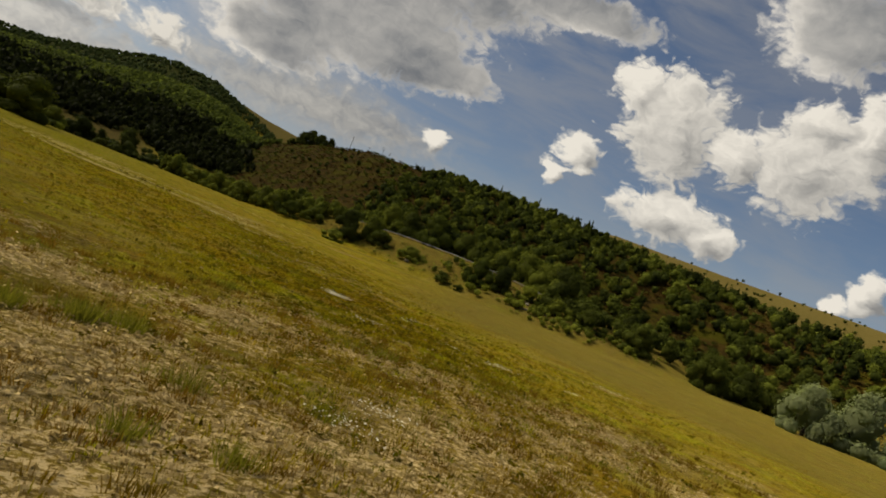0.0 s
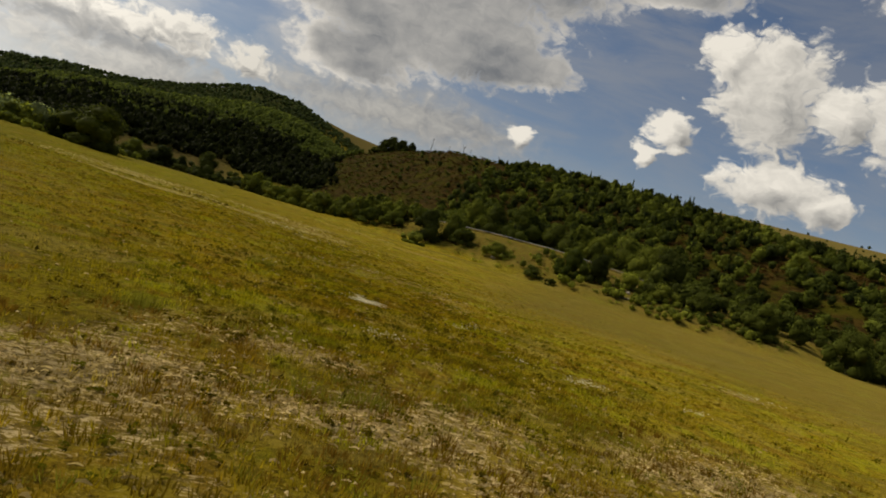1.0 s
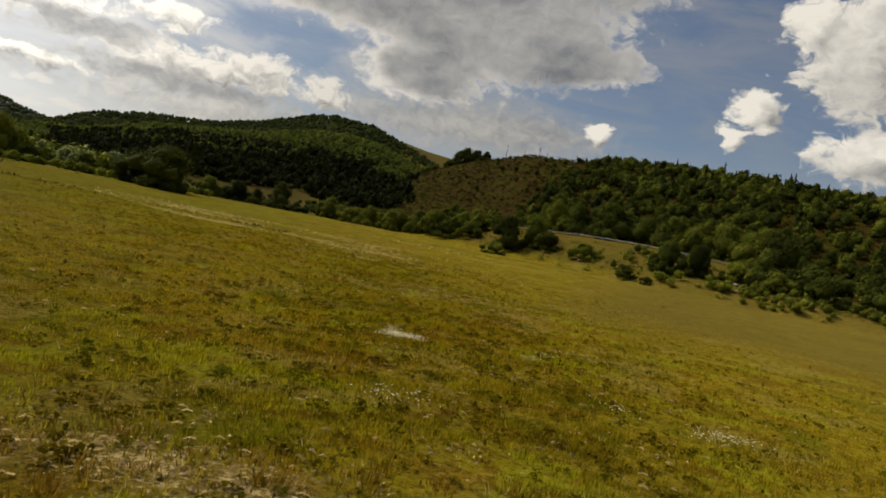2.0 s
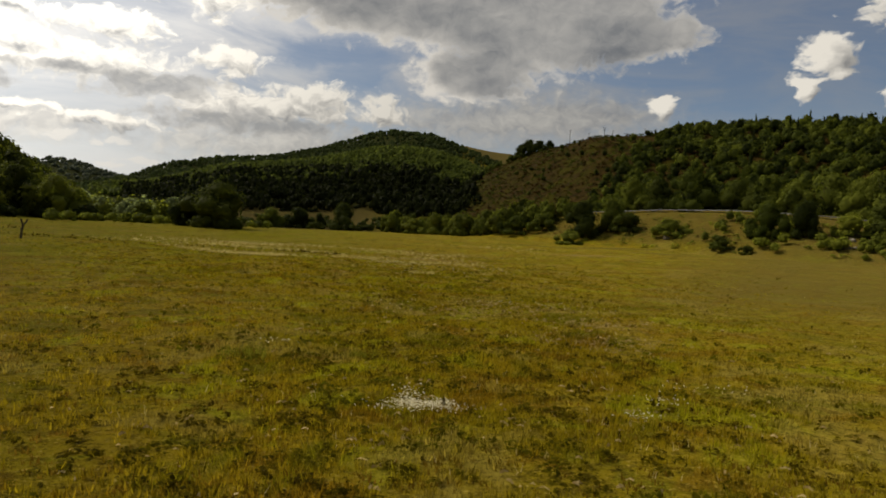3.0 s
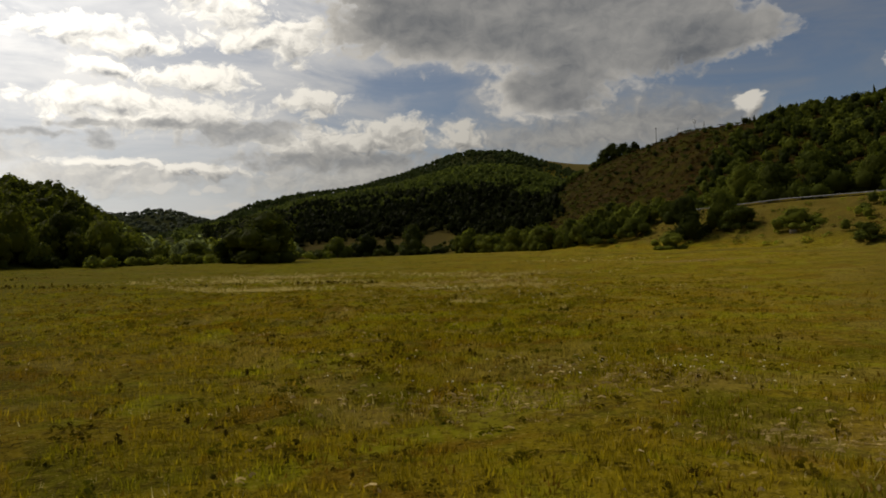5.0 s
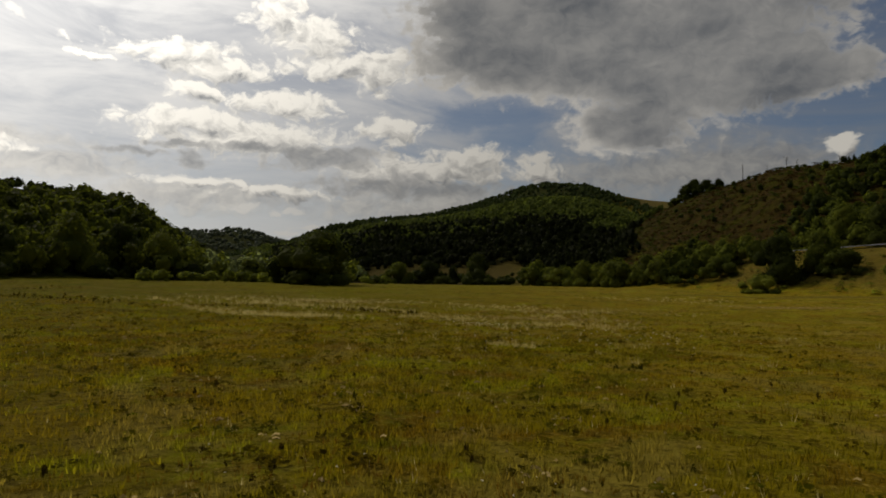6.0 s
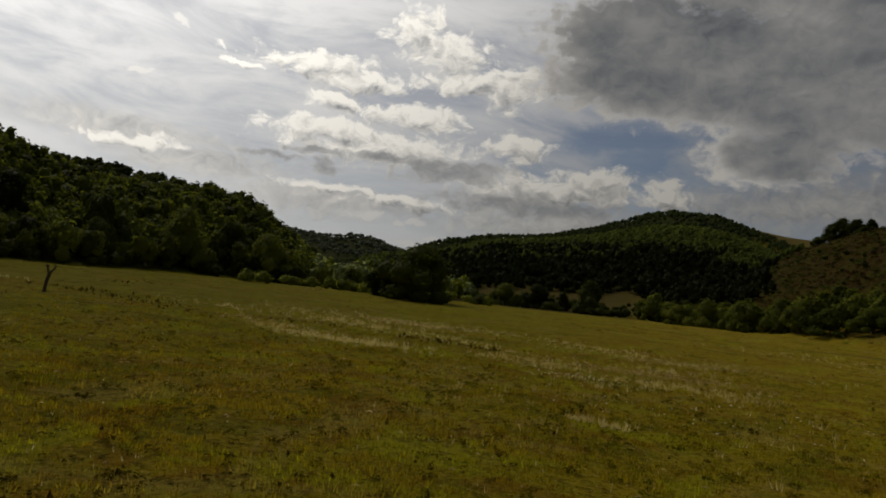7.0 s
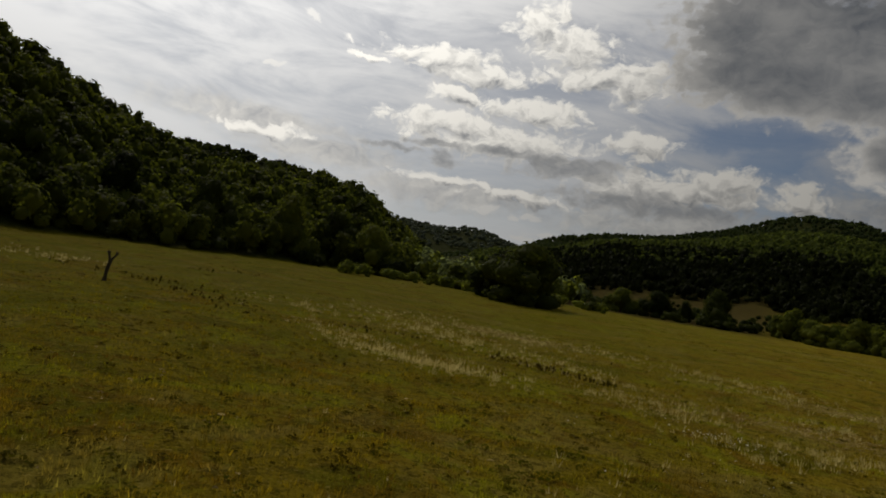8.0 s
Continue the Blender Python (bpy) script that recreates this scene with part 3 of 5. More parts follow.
TAN_STRIPS = [(66, 233, 16, 5), (72, 205, 14, 3), (128, 210, 14, 5), (140, 184, 10, 8), (128, 130, 12, 9), (40, 228, 16, 3)]


def build_ground():
    radii = [0.0]
    while radii[-1] < 4800:
        r = radii[-1]
        radii.append(r + (3.0 if r < 150 else max(3.0, 0.021 * r)))
    radii = np.array(radii[1:])
    n = 600
    az = np.linspace(0, 2 * math.pi, n, endpoint=False)
    R, A = np.meshgrid(radii, az, indexing="ij")
    X, Y = OX + R * np.sin(A), OY + R * np.cos(A)
    Z = land(X, Y)
    verts = np.concatenate([[[OX, OY, land_at(OX, OY)]], np.stack([X, Y, Z], -1).reshape(-1, 3)])
    m = len(radii)
    i, j = np.meshgrid(np.arange(m - 1), np.arange(n), indexing="ij")
    q = np.stack([1 + i * n + j, 1 + i * n + (j + 1) % n, 1 + (i + 1) * n + (j + 1) % n, 1 + (i + 1) * n + j], -1).reshape(-1, 4)[:, ::-1]
    faces = [tuple(f) for f in q] + [(0, 1 + k, 1 + (k + 1) % n) for k in range(n)]
    me = bpy.data.meshes.new("ground")
    me.from_pydata(verts.tolist(), [], [tuple(int(a) for a in f) for f in faces])
    me.polygons.foreach_set("use_smooth", np.ones(len(me.polygons), bool))
    me.materials.append(GROUND)
    x, y = verts[:, 0], verts[:, 1]
    r, a = np.hypot(x - OX, y - OY), np.degrees(np.arctan2(x - OX, y - OY))
    col = np.zeros((len(verts), 4), np.float32)
    dry = 0.12 * np.clip(wave_noise(x, y, 40, 21), 0, 1) * ease((230 - r) / 60) + 0.72 * np.clip(0.35 + wave_noise(x, y, 12, 22), 0, 1) * ease((8 - y) / 25) * ease((110 - r) / 40)
    for px, py, pa, pb in DRY_PATCHES:
        dry = np.maximum(dry, (1.0 if py < 0 else 0.5) * ease(1.35 - np.hypot((x - px) / pa, (y - py) / pb)))
    heath = ease((a + 2) / 4) * ease((70 - a) / 10) * np.maximum(ease((r - 330) / 40), ease((r - np.interp(a, ROAD_AZ, ROAD_D) - 6) / 14) * ease((a - 12) / 6)) * ease((900 - r) / 100)
    heath = np.maximum(heath, ease((-a - 2) / 4) * ease((r - 300) / 60))
    on_bank = ease((r - np.interp(a, ROAD_AZ, ROAD_D) + 46) / 12) * ease((a - 6) / 6) * ease((54 - a) / 6)
    heath = np.maximum(heath, on_bank * (0.35 + 0.3 * np.clip(wave_noise(x, y, 16, 72), 0, 1)))
    heath = np.maximum(heath, 0.5 * np.clip(wave_noise(x, y, 13, 71), 0, 1) * ease((12 - y) / 30) * (r < 120))
    bare = 0.5 * on_bank * (r < np.interp(a, ROAD_AZ, ROAD_D) + 4) + ease((a - 24) / 6) * ease((r - 700) / 100) + ease((r - 1650) / 100) * ease((a + 1) / 2)
    bare = np.maximum(bare, 0.60 * ease((a - 16) / 16) * ease((128 - a) / 35) * ease((r - 30) / 60) * ease((330 - r) / 40))
    bare = np.maximum(bare, 0.65 * ease((a + 18) / 2) * ease((-2 - a) / 3) * ease((r - 470) / 40) * ease((690 - r) / 40))
    for px, py, pa, pb in TAN_STRIPS:
        bare = np.maximum(bare, 0.8 * ease(1.4 - np.hypot((x - px) / pa, (y - py) / pb)))
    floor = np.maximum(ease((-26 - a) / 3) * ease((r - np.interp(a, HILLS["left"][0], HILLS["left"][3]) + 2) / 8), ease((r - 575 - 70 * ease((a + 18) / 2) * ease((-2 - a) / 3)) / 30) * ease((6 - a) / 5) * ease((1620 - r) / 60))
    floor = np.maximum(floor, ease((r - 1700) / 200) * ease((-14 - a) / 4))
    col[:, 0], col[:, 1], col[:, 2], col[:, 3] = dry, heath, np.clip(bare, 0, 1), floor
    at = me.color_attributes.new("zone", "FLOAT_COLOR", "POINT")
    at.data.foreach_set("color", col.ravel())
    me.update()
    return tagged(new("ground", me), "dry olive-green meadow rising into wooded and heathy hillsides", "ground", kind="structure")


build_ground()

# ------------------------------------------------------------ woods
FAR = [crown_template(s, 8, 0.23, 1) for s in range(5)]
FAR_FIR = [crown_template(40 + s, 8, 0.20, 2, conifer=True) for s in range(3)]
MID = [crown_template(20 + s, 170, 0.056, 5) for s in range(6)]
MID_SMALL = [crown_template(50 + s, 44, 0.105, 2) for s in range(6)]
MID_THIN = [crown_template(30 + s, 90, 0.082, 4) for s in range(6)]
MID_FIR = [crown_template(60 + s, 70, 0.10, 7, conifer=True) for s in range(3)]
SHRUB = [crown_template(80 + s, 20, 0.20, 3, spread=0.8, core=False) for s in range(5)]


def wood_places(rng, n, az0, az1, r0, r1, w, h, keep=None):
    az = rng.uniform(az0, az1, n)
    r = np.sqrt(rng.uniform(0, 1, n) * (r1 * r1 - r0 * r0) + r0 * r0)
    x, y = OX + r * np.sin(np.radians(az)), OY + r * np.cos(np.radians(az))
    k = rng.uniform(0.65, 1.3, n)
    p = np.stack([x, y, w * k, h * k * rng.uniform(0.85, 1.15, n)], 1)
    return p if keep is None else p[keep(r, az, x, y)]


def hill_line(name, row, a):
    return np.interp(a, HILLS[name][0], HILLS[name][row])


rng = np.random.default_rng(7)
left = wood_places(rng, 4600, -98, -28, 165, 500, 10, 10.5, lambda r, a, x, y: (r > hill_line("left", 3, a) + 4) & (r < hill_line("left", 2, a) + 22))
split = rng.uniform(0, 1, len(left)) < 0.72
foot_az = np.degrees(np.arctan2(left[:, 0] - OX, left[:, 1] - OY))
near = np.hypot(left[:, 0] - OX, left[:, 1] - OY) < hill_line("left", 3, foot_az) + 40
scatter("wood_left", LEAF, MID, left[split & near], "dense broadleaf wood over the steep hillside", "wood", 2)
scatter("wood_left_upper", LEAF, MID_SMALL, left[split & ~near], "dense broadleaf wood high on the hillside", "wood", 32)
scatter("wood_left_dark", LEAF_DARK, MID, left[~split & near], "darker oaks among the broadleaf hillside wood", "wood", 12)
scatter("wood_left_upper_dark", LEAF_DARK, MID_SMALL, left[~split & ~near], "darker oaks high on the hillside", "wood", 33)
under = wood_places(rng, 700, -98, -28, 160, 330, 6, 5, lambda r, a, x, y: np.abs(r - hill_line("left", 3, a) - 2) < 5)
scatter("wood_left_edge", LEAF_DARK, MID_THIN, under, "dark undergrowth along the edge of the wood", "shrubs", 34)
back = wood_places(rng, 900, -64, -38, 700, 980, 12, 11)
scatter("wood_left_ridge", LEAF_DARK, FAR, back, "distant dark wood along a ridge", "wood", 4)

# the lower slope of the spur; its cloud shadow is in the leaf colour
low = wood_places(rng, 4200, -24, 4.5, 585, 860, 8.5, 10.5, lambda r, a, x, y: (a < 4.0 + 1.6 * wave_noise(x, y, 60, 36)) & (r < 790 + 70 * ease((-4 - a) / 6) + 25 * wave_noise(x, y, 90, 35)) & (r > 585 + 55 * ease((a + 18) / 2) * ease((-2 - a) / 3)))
scatter("wood_valley_side", LEAF_CLOUD_SHADE, FAR + FAR_FIR, low, "wood on the rounded hill's lower slope, cloud shadow in its leaf colour", "wood", 3)
upper = wood_places(rng, 5200, -26, 6.0, 770, 990, 8.0, 7.5)
scatter("wood_spur", LEAF_SPUR, FAR + FAR_FIR[:1], upper, "lighter green wood over the rounded spur", "wood", 5)
top = wood_places(rng, 4600, -33, 9, 1050, 1530, 10, 9)
scatter("wood_summit", LEAF_FAR_HAZE, FAR + FAR_FIR[:1], top, "distant dark wood over the rounded summit", "wood", 6)
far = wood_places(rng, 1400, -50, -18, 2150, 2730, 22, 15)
scatter("wood_horizon", LEAF_HORIZON_HAZE, FAR, far, "far wooded hills on the horizon, leaf colour greyed for haze", "wood", 8)

# the valley floor between the hills: pale willows and young trees
vale = wood_places(rng, 440, -30, -17, 300, 620, 10, 10.5, lambda r, a, x, y: r > 300 + (a + 30) * 4)
third = rng.integers(0, 3, len(vale))
scatter("vale_trees_yellow", LEAF_YELLOW, MID_THIN, vale[third == 0], "yellow-green young trees on the valley floor", "trees", 9)
scatter("vale_trees_silver", LEAF_SILVER, MID_THIN, vale[third == 1], "silvery willows on the valley floor", "trees", 10)
scatter("vale_trees_green", LEAF, MID_THIN, vale[third == 2], "green trees on the valley floor", "trees", 11)
gap = wood_places(rng, 170, -17, -1, 400, 610, 7, 5)
scatter("vale_shrubs", LEAF_DARK, MID_SMALL, gap, "scattered dark shrubs on dry ground", "shrubs", 13)

# the slope above the road: trees thicken away from the heath
slope = wood_places(rng, 3000, 8, 64, 250, 580, 9, 8.4,
                    lambda r, a, x, y: (r > np.interp(a, ROAD_AZ, ROAD_D) + 12) & (r < hill_line("right", 2, a) + 20)
                    & (0.8 * wave_noise(x, y, 45, 31) + 1.7 * ease((a - 10) / 7) - 1.0 * ease((a - 33) / 8) - 1.7 * ease((r - 350 - 18 * (a - 12)) / 70) * ease((24 - a) / 5) > 0.45))
pick = rng.uniform(0, 1, len(slope))
scatter("slope_trees", LEAF, MID_THIN, slope[pick < 0.42], "mixed broadleaf trees on the slope above the road", "trees", 14)
oaks = slope[(pick >= 0.42) & (pick < 0.94)]
high = np.hypot(oaks[:, 0] - OX, oaks[:, 1] - OY) > 345
scatter("slope_trees_dark", LEAF_DARK, MID, oaks[~high], "dark oaks on the slope above the road", "trees", 15)
scatter("slope_trees_high", LEAF_DARK, MID_SMALL, oaks[high], "dark oaks high on the slope", "trees", 42)
scatter("slope_pines", LEAF_DARK, MID_FIR, slope[pick >= 0.94] * np.array([1, 1, 0.8, 1.25]), "dark pines among the slope's trees", "trees", 16)
crest = wood_places(rng, 230, 17, 37, 440, 580, 7, 5.5, lambda r, a, x, y: np.abs(r - hill_line("right", 2, a)) < 22)
scatter("crest_pines", LEAF_DARK, MID_FIR + MID_THIN, crest, "small dark pines along the crest", "trees", 17)
heath = wood_places(rng, 15000, 2, 66, 300, 780, 3.6, 1.7, lambda r, a, x, y: (r > np.interp(a, ROAD_AZ, ROAD_D) + 10) & (r < hill_line("right", 2, a) + 12) & (wave_noise(x, y, 15, 81) + 0.6 * wave_noise(x, y, 5, 82) > -0.5))
h3 = 0.5 * rng.uniform(0, 1, len(heath)) + 0.25 + 0.35 * wave_noise(heath[:, 0], heath[:, 1], 40, 83)
scatter("heath_russet", LEAF_BROWN, SHRUB, heath[h3 < 0.5], "low russet scrub over the heath slope", "shrubs", 18)
scatter("heath_green", LEAF_DARK, SHRUB, heath[h3 >= 0.5], "low dark green scrub over the heath slope", "shrubs", 19)
thorn = wood_places(rng, 900, 3, 40, 320, 700, 5.5, 4.2, lambda r, a, x, y: (r > np.interp(a, ROAD_AZ, ROAD_D) + 14) & (r < hill_line("right", 2, a) - 12) & (wave_noise(x, y, 38, 86) + 0.7 * wave_noise(x, y, 11, 87) > 0.55))
scatter("heath_thorns", LEAF_DARK, MID_SMALL, thorn, "dark thorn bushes in clusters over the heath slope", "shrubs", 43)
pale = wood_places(rng, 1500, 3, 30, 320, 640, 3.0, 0.9, lambda r, a, x, y: (r < hill_line("right", 2, a) - 6) & (r > np.interp(a, ROAD_AZ, ROAD_D) + 12) & (wave_noise(x, y, 30, 88) > 0.45))
scatter("heath_dry_grass", LEAF_STRAW, SHRUB, pale, "tufts of dry straw-coloured grass on the heath slope", "grass", 44)
gold = wood_places(rng, 700, 2, 16, 335, 520, 3.2, 1.6, lambda r, a, x, y: (r < hill_line("right", 3, a) + 75) & (r > hill_line("right", 3, a) + 4) & (wave_noise(x, y, 20, 84) > -0.2))
scatter("heath_gold", LEAF_YELLOW, SHRUB, gold, "yellow-green scrub low on the heath slope", "shrubs", 37)
bald = wood_places(rng, 520, 24, 66, 640, 1120, 6, 4.5, lambda r, a, x, y: wave_noise(x, y, 60, 85) > 0.0)
scatter("bald_hill_shrubs", LEAF_DARK, MID_SMALL, bald, "dark shrubs dotted over a bare grassy hill", "shrubs", 20)
bank = wood_places(rng, 1300, 9, 48, 195, 330, 4.4, 3.2, lambda r, a, x, y: (wave_noise(x, y, 24, 51) + 0.8 * ease((a - 22) / 6) > 0.30) & (r < np.interp(a, ROAD_AZ, ROAD_D) - 8) & (r > np.interp(a, ROAD_AZ, ROAD_D) - 46 + 26 * ease((24 - a) / 6)))
scatter("bank_shrubs", LEAF_YELLOW, MID_SMALL, bank[::2], "yellow-green shrubs over the road bank", "shrubs", 21)
scatter("bank_shrubs_green", LEAF, MID_SMALL, bank[1::2], "green shrubs over the road bank", "shrubs", 36)
scrub = wood_places(rng, 3000, 6, 50, 190, 330, 2.3, 1.1, lambda r, a, x, y: (wave_noise(x, y, 14, 53) + 0.6 * wave_noise(x, y, 4, 54) > 0.05) & (r < np.interp(a, ROAD_AZ, ROAD_D) - 7) & (r > np.interp(a, ROAD_AZ, ROAD_D) - 46))
which = rng.integers(0, 3, len(scrub))
scatter("bank_scrub", LEAF_YELLOW, SHRUB, scrub[which == 0], "yellow-green low scrub over the road bank", "shrubs", 38)
scatter("bank_scrub_green", LEAF, SHRUB, scrub[which == 1], "green low scrub over the road bank", "shrubs", 39)
scatter("bank_scrub_russet", LEAF_BROWN, SHRUB, scrub[which == 2] * np.array([1, 1, 0.7, 0.6]), "russet low scrub over the road bank", "shrubs", 40)
foot = wood_places(rng, 520, -4, 13, 285, 400, 9, 10, lambda r, a, x, y: np.abs(r - (372 - 6.4 * (a + 3))) < 18)
half = rng.uniform(0, 1, len(foot)) < 0.5
scatter("thicket", LEAF, MID, foot[half], "green thicket along the meadow's edge", "shrubs", 22)
scatter("thicket_bright", LEAF, MID, foot[~half] * np.array([1, 1, 0.9, 0.85]), "bright green thicket along the meadow's edge", "shrubs", 28)
foot = wood_places(rng, 300, 36, 66, 215, 300, 8, 7, lambda r, a, x, y: np.abs(r - np.interp(a, [36, 45, 66], [236, 240, 262])) < 14)
scatter("thicket_far_edge", LEAF_DARK, MID_THIN, foot, "dark green thicket at the foot of the slope", "shrubs", 23)
hedge = wood_places(rng, 120, -31, -14, 255, 300, 6, 3.5, lambda r, a, x, y: np.abs(r - np.interp(a, [-31, -22, -14], [268, 290, 296])) < 7)
scatter("meadow_hedge", LEAF_YELLOW, MID, hedge, "low bright hedge along the far edge of the meadow", "hedge", 24)
hedge = wood_places(rng, 90, -15, -5, 290, 400, 7, 3.6, lambda r, a, x, y: np.abs(r - np.interp(a, [-15, -5], [292, 375])) < 8)
scatter("meadow_hedge_dark", LEAF_DARK, MID, hedge, "dark hedge along the far edge of the meadow", "hedge", 25)


# ------------------------------------------------------------ single trees and bushes
def tube(bm, points, radii, sides=8):
    """A tapered limb along points."""
    rings = []
    for i, p in enumerate(points):
        p = Vector(p)
        a = Vector(points[min(i + 1, len(points) - 1)]) - Vector(points[max(i - 1, 0)])
        q = a.to_track_quat("Z", "Y")
        rings.append([bm.verts.new(p + q @ Vector((math.cos(t) * radii[i], math.sin(t) * radii[i], 0))) for t in (2 * math.pi * k / sides for k in range(sides))])
    for lo, hi in zip(rings, rings[1:]):
        for k in range(sides):
            bm.faces.new((lo[k], lo[(k + 1) % sides], hi[(k + 1) % sides], hi[k]))
    bm.faces.new(rings[-1])
    bm.faces.new(rings[0][::-1])


def trunk_mesh(seed, limbs=6, thick=0.03, top=0.7):
    """A unit-high trunk with limbs."""
    r = random.Random(seed)
    bm = bmesh.new()
    lean = [(r.uniform(-0.03, 0.03) * i, r.uniform(-0.03, 0.03) * i, top * i / 4) for i in range(5)]
    tube(bm, lean, [thick * 1.5, thick * 1.05, thick * 0.85, thick * 0.6, thick * 0.3])
    for k in range(limbs):
        a, z = r.uniform(0, 6.283), r.uniform(0.18, 0.55)
        d = r.uniform(0.18, 0.32)
        e = Vector((math.cos(a), math.sin(a), 0))
        p0 = Vector((0, 0, z))
        tube(bm, [p0, p0 + e * d * 0.5 + Vector((0, 0, 0.07)), p0 + e * d + Vector((0, 0, 0.2))], [thick * 0.5, thick * 0.32, thick * 0.12], 6)
    me = bpy.data.meshes.new("trunk")
    bm.to_mesh(me)
    bm.free()
    me.materials.append(BARK)
    return me


def mesh_of(name, v, f, mat):
    ob = from_arrays(name, v, f, mat)
    me = ob.data
    bpy.data.objects.remove(ob)
    return me


TRUNKS = [trunk_mesh(s) for s in range(4)]
STEMS = [trunk_mesh(30 + s, 9, 0.018, 0.40) for s in range(2)]
CROWNS = {}


def crown_mesh(style, variant, mat):
    key = (style, variant, mat.name)
    if key not in CROWNS:
        if style == "round":
            v, f = crown_template(100 + variant, 2300, 0.026, 13, 0.62, skirt=6)
        elif style == "tall":
            v, f = crown_template(120 + variant, 1500, 0.029, 13, 0.45, skirt=4)
        elif style == "fir":
            v, f = crown_template(140 + variant, 900, 0.040, 9, conifer=True)
        else:
            v, f = crown_template(160 + variant, 800, 0.042, 8, 0.75, skirt=6)
        if style != "fir":
            v[:, 2] = np.maximum(v[:, 2] * 1.02 - 0.05, 0.0)
        CROWNS[key] = mesh_of("crown", v, f, mat)
    return CROWNS[key]


def tree(x, y, width, height, style, mat, label, seed, name="tree", group=""):
    base = new(name)
    base.empty_display_size = 0.5
    base.matrix_world = Matrix.LocRotScale((x, y, land_at(x, y) - 0.02 * height), Euler((0, 0, seed * 1.7)), (width, width, height))
    t = new("trunk" if style != "bush" else "stem", (TRUNKS if style != "bush" else STEMS)[seed % (4 if style != "bush" else 2)])
    c = new("crown" if style != "bush" else "foliage", crown_mesh(style, seed % 3, mat))
    t.parent = c.parent = base
    return tagged(base, label, "tree" if style != "bush" else "bush", group)


tree(-79, 255, 25, 18.5, "round", LEAF_DARK, "broad dark-leaved tree at the meadow's far edge", 1)
tree(-90, 263, 18, 15, "round", LEAF_DARK, "dark round tree beside the broad one", 2)
tree(-46.5, 384, 17, 16.5, "round", LEAF_DARK, "round dark tree standing alone at the meadow's edge", 3)
tree(-72, 388, 16, 13, "round", LEAF_DARK, "dark rounded tree in the hedge", 4)
tree(-86, 382, 15, 12, "round", LEAF, "green rounded tree in the hedge", 5)
tree(-62, 400, 8, 11, "tall", LEAF_DARK, "slim dark tree in the hedge", 6)
tree(-152, 285, 20, 20, "round", LEAF, "grey-green tree at the corner of the wood", 7)
tree(-138, 282, 13, 8, "bush", LEAF_DARK, "dark bush before the wood", 8, "bush")
tree(-120, 292, 15, 9, "bush", LEAF, "green bush at the meadow's edge", 9, "bush")
for i, (x, y, w, h) in enumerate(((-170, 258, 18, 24), (-186, 236, 19, 22), (-203, 214, 20, 23), (-216, 190, 18, 20), (-176, 226, 14, 15), (-226, 160, 20, 22), (-231, 128, 19, 21), (-164, 276, 16, 20))):
    tree(x, y, w, h, ("tall", "round")[i % 2], (LEAF, LEAF_DARK, LEAF_DARK)[i % 3], "tall leafy tree at the edge of the hillside wood", 10 + i, group="wood edge trees")
for i, (x, y, w, h) in enumerate(((-141, 330, 16, 12), (-124, 338, 18, 13), (-108, 330, 15, 11), (-131, 312, 12, 9))):
    tree(x, y, w, h, "round", LEAF_SILVER, "silvery willow on the valley floor", 20 + i, group="valley willows")
for i, (x, y, w, h) in enumerate(((4, 352, 15, 12), (17, 342, 15, 14), (28, 330, 15, 13), (40, 306, 14, 9), (-8, 362, 12, 9), (50, 300, 11, 9))):
    tree(x, y, w, h, ("round", "bush")[i % 2], LEAF, "leafy green shrub tree in the thicket", 30 + i, group="thicket trees")
tree(53, 256, 11, 6.5, "bush", LEAF, "low round green bush on the meadow", 40, "bush")
tree(61, 268, 16, 16, "round", LEAF_DARK, "dark full tree below the road", 41)
tree(72, 268, 12, 15, "tall", LEAF, "bright green tree below the road", 42)
tree(76, 262, 12, 9, "bush", LEAF_DARK, "dark bush below the road", 43, "bush")
tree(87, 246, 13, 7.5, "bush", LEAF, "round green bush on the road bank", 44, "bush")
tree(95, 219, 9, 4.6, "bush", LEAF_DARK, "low dark bush at the foot of the bank", 45, "bush")
tree(99, 210, 4.5, 3.4, "bush", LEAF_DARK, "small dark bush at the foot of the bank", 46, "bush")
tree(110, 219, 14, 13, "round", LEAF, "leafy tree on the road bank", 47)
tree(118, 211, 12, 14, "tall", LEAF_DARK, "dark tree on the road bank", 48)
tree(130, 207, 12, 8, "bush", LEAF_YELLOW, "yellow-green bush on the road bank", 49, "bush")
tree(139, 197, 11, 8, "bush", LEAF, "green bush on the road bank", 50, "bush")
tree(147, 183, 13, 10, "bush", LEAF_DARK, "dark bush at the foot of the slope", 51, "bush")
tree(161, 168, 15, 13, "round", LEAF_DARK, "dark tree at the foot of the slope", 52)
tree(186, 152, 17, 17, "round", LEAF_DARK, "broad dark tree at the foot of the slope", 53)
tree(206, 152, 16, 15, "round", LEAF_DARK, "dark tree behind the willows", 54)
tree(205, 126, 13, 14, "tall", LEAF, "green tree behind the willows", 55)
tree(178, 100, 18, 19, "round", LEAF_SILVER, "silver-grey willow at the meadow's edge", 56, group="silver willows")
tree(192, 92, 21, 22, "round", LEAF_SILVER, "silver-grey willow at the meadow's edge", 57, group="silver willows")
tree(190, 72, 19, 19, "round", LEAF_SILVER, "silver-grey willow at the meadow's edge", 58, group="silver willows")
# big trees just above the road
r_big = random.Random(4)
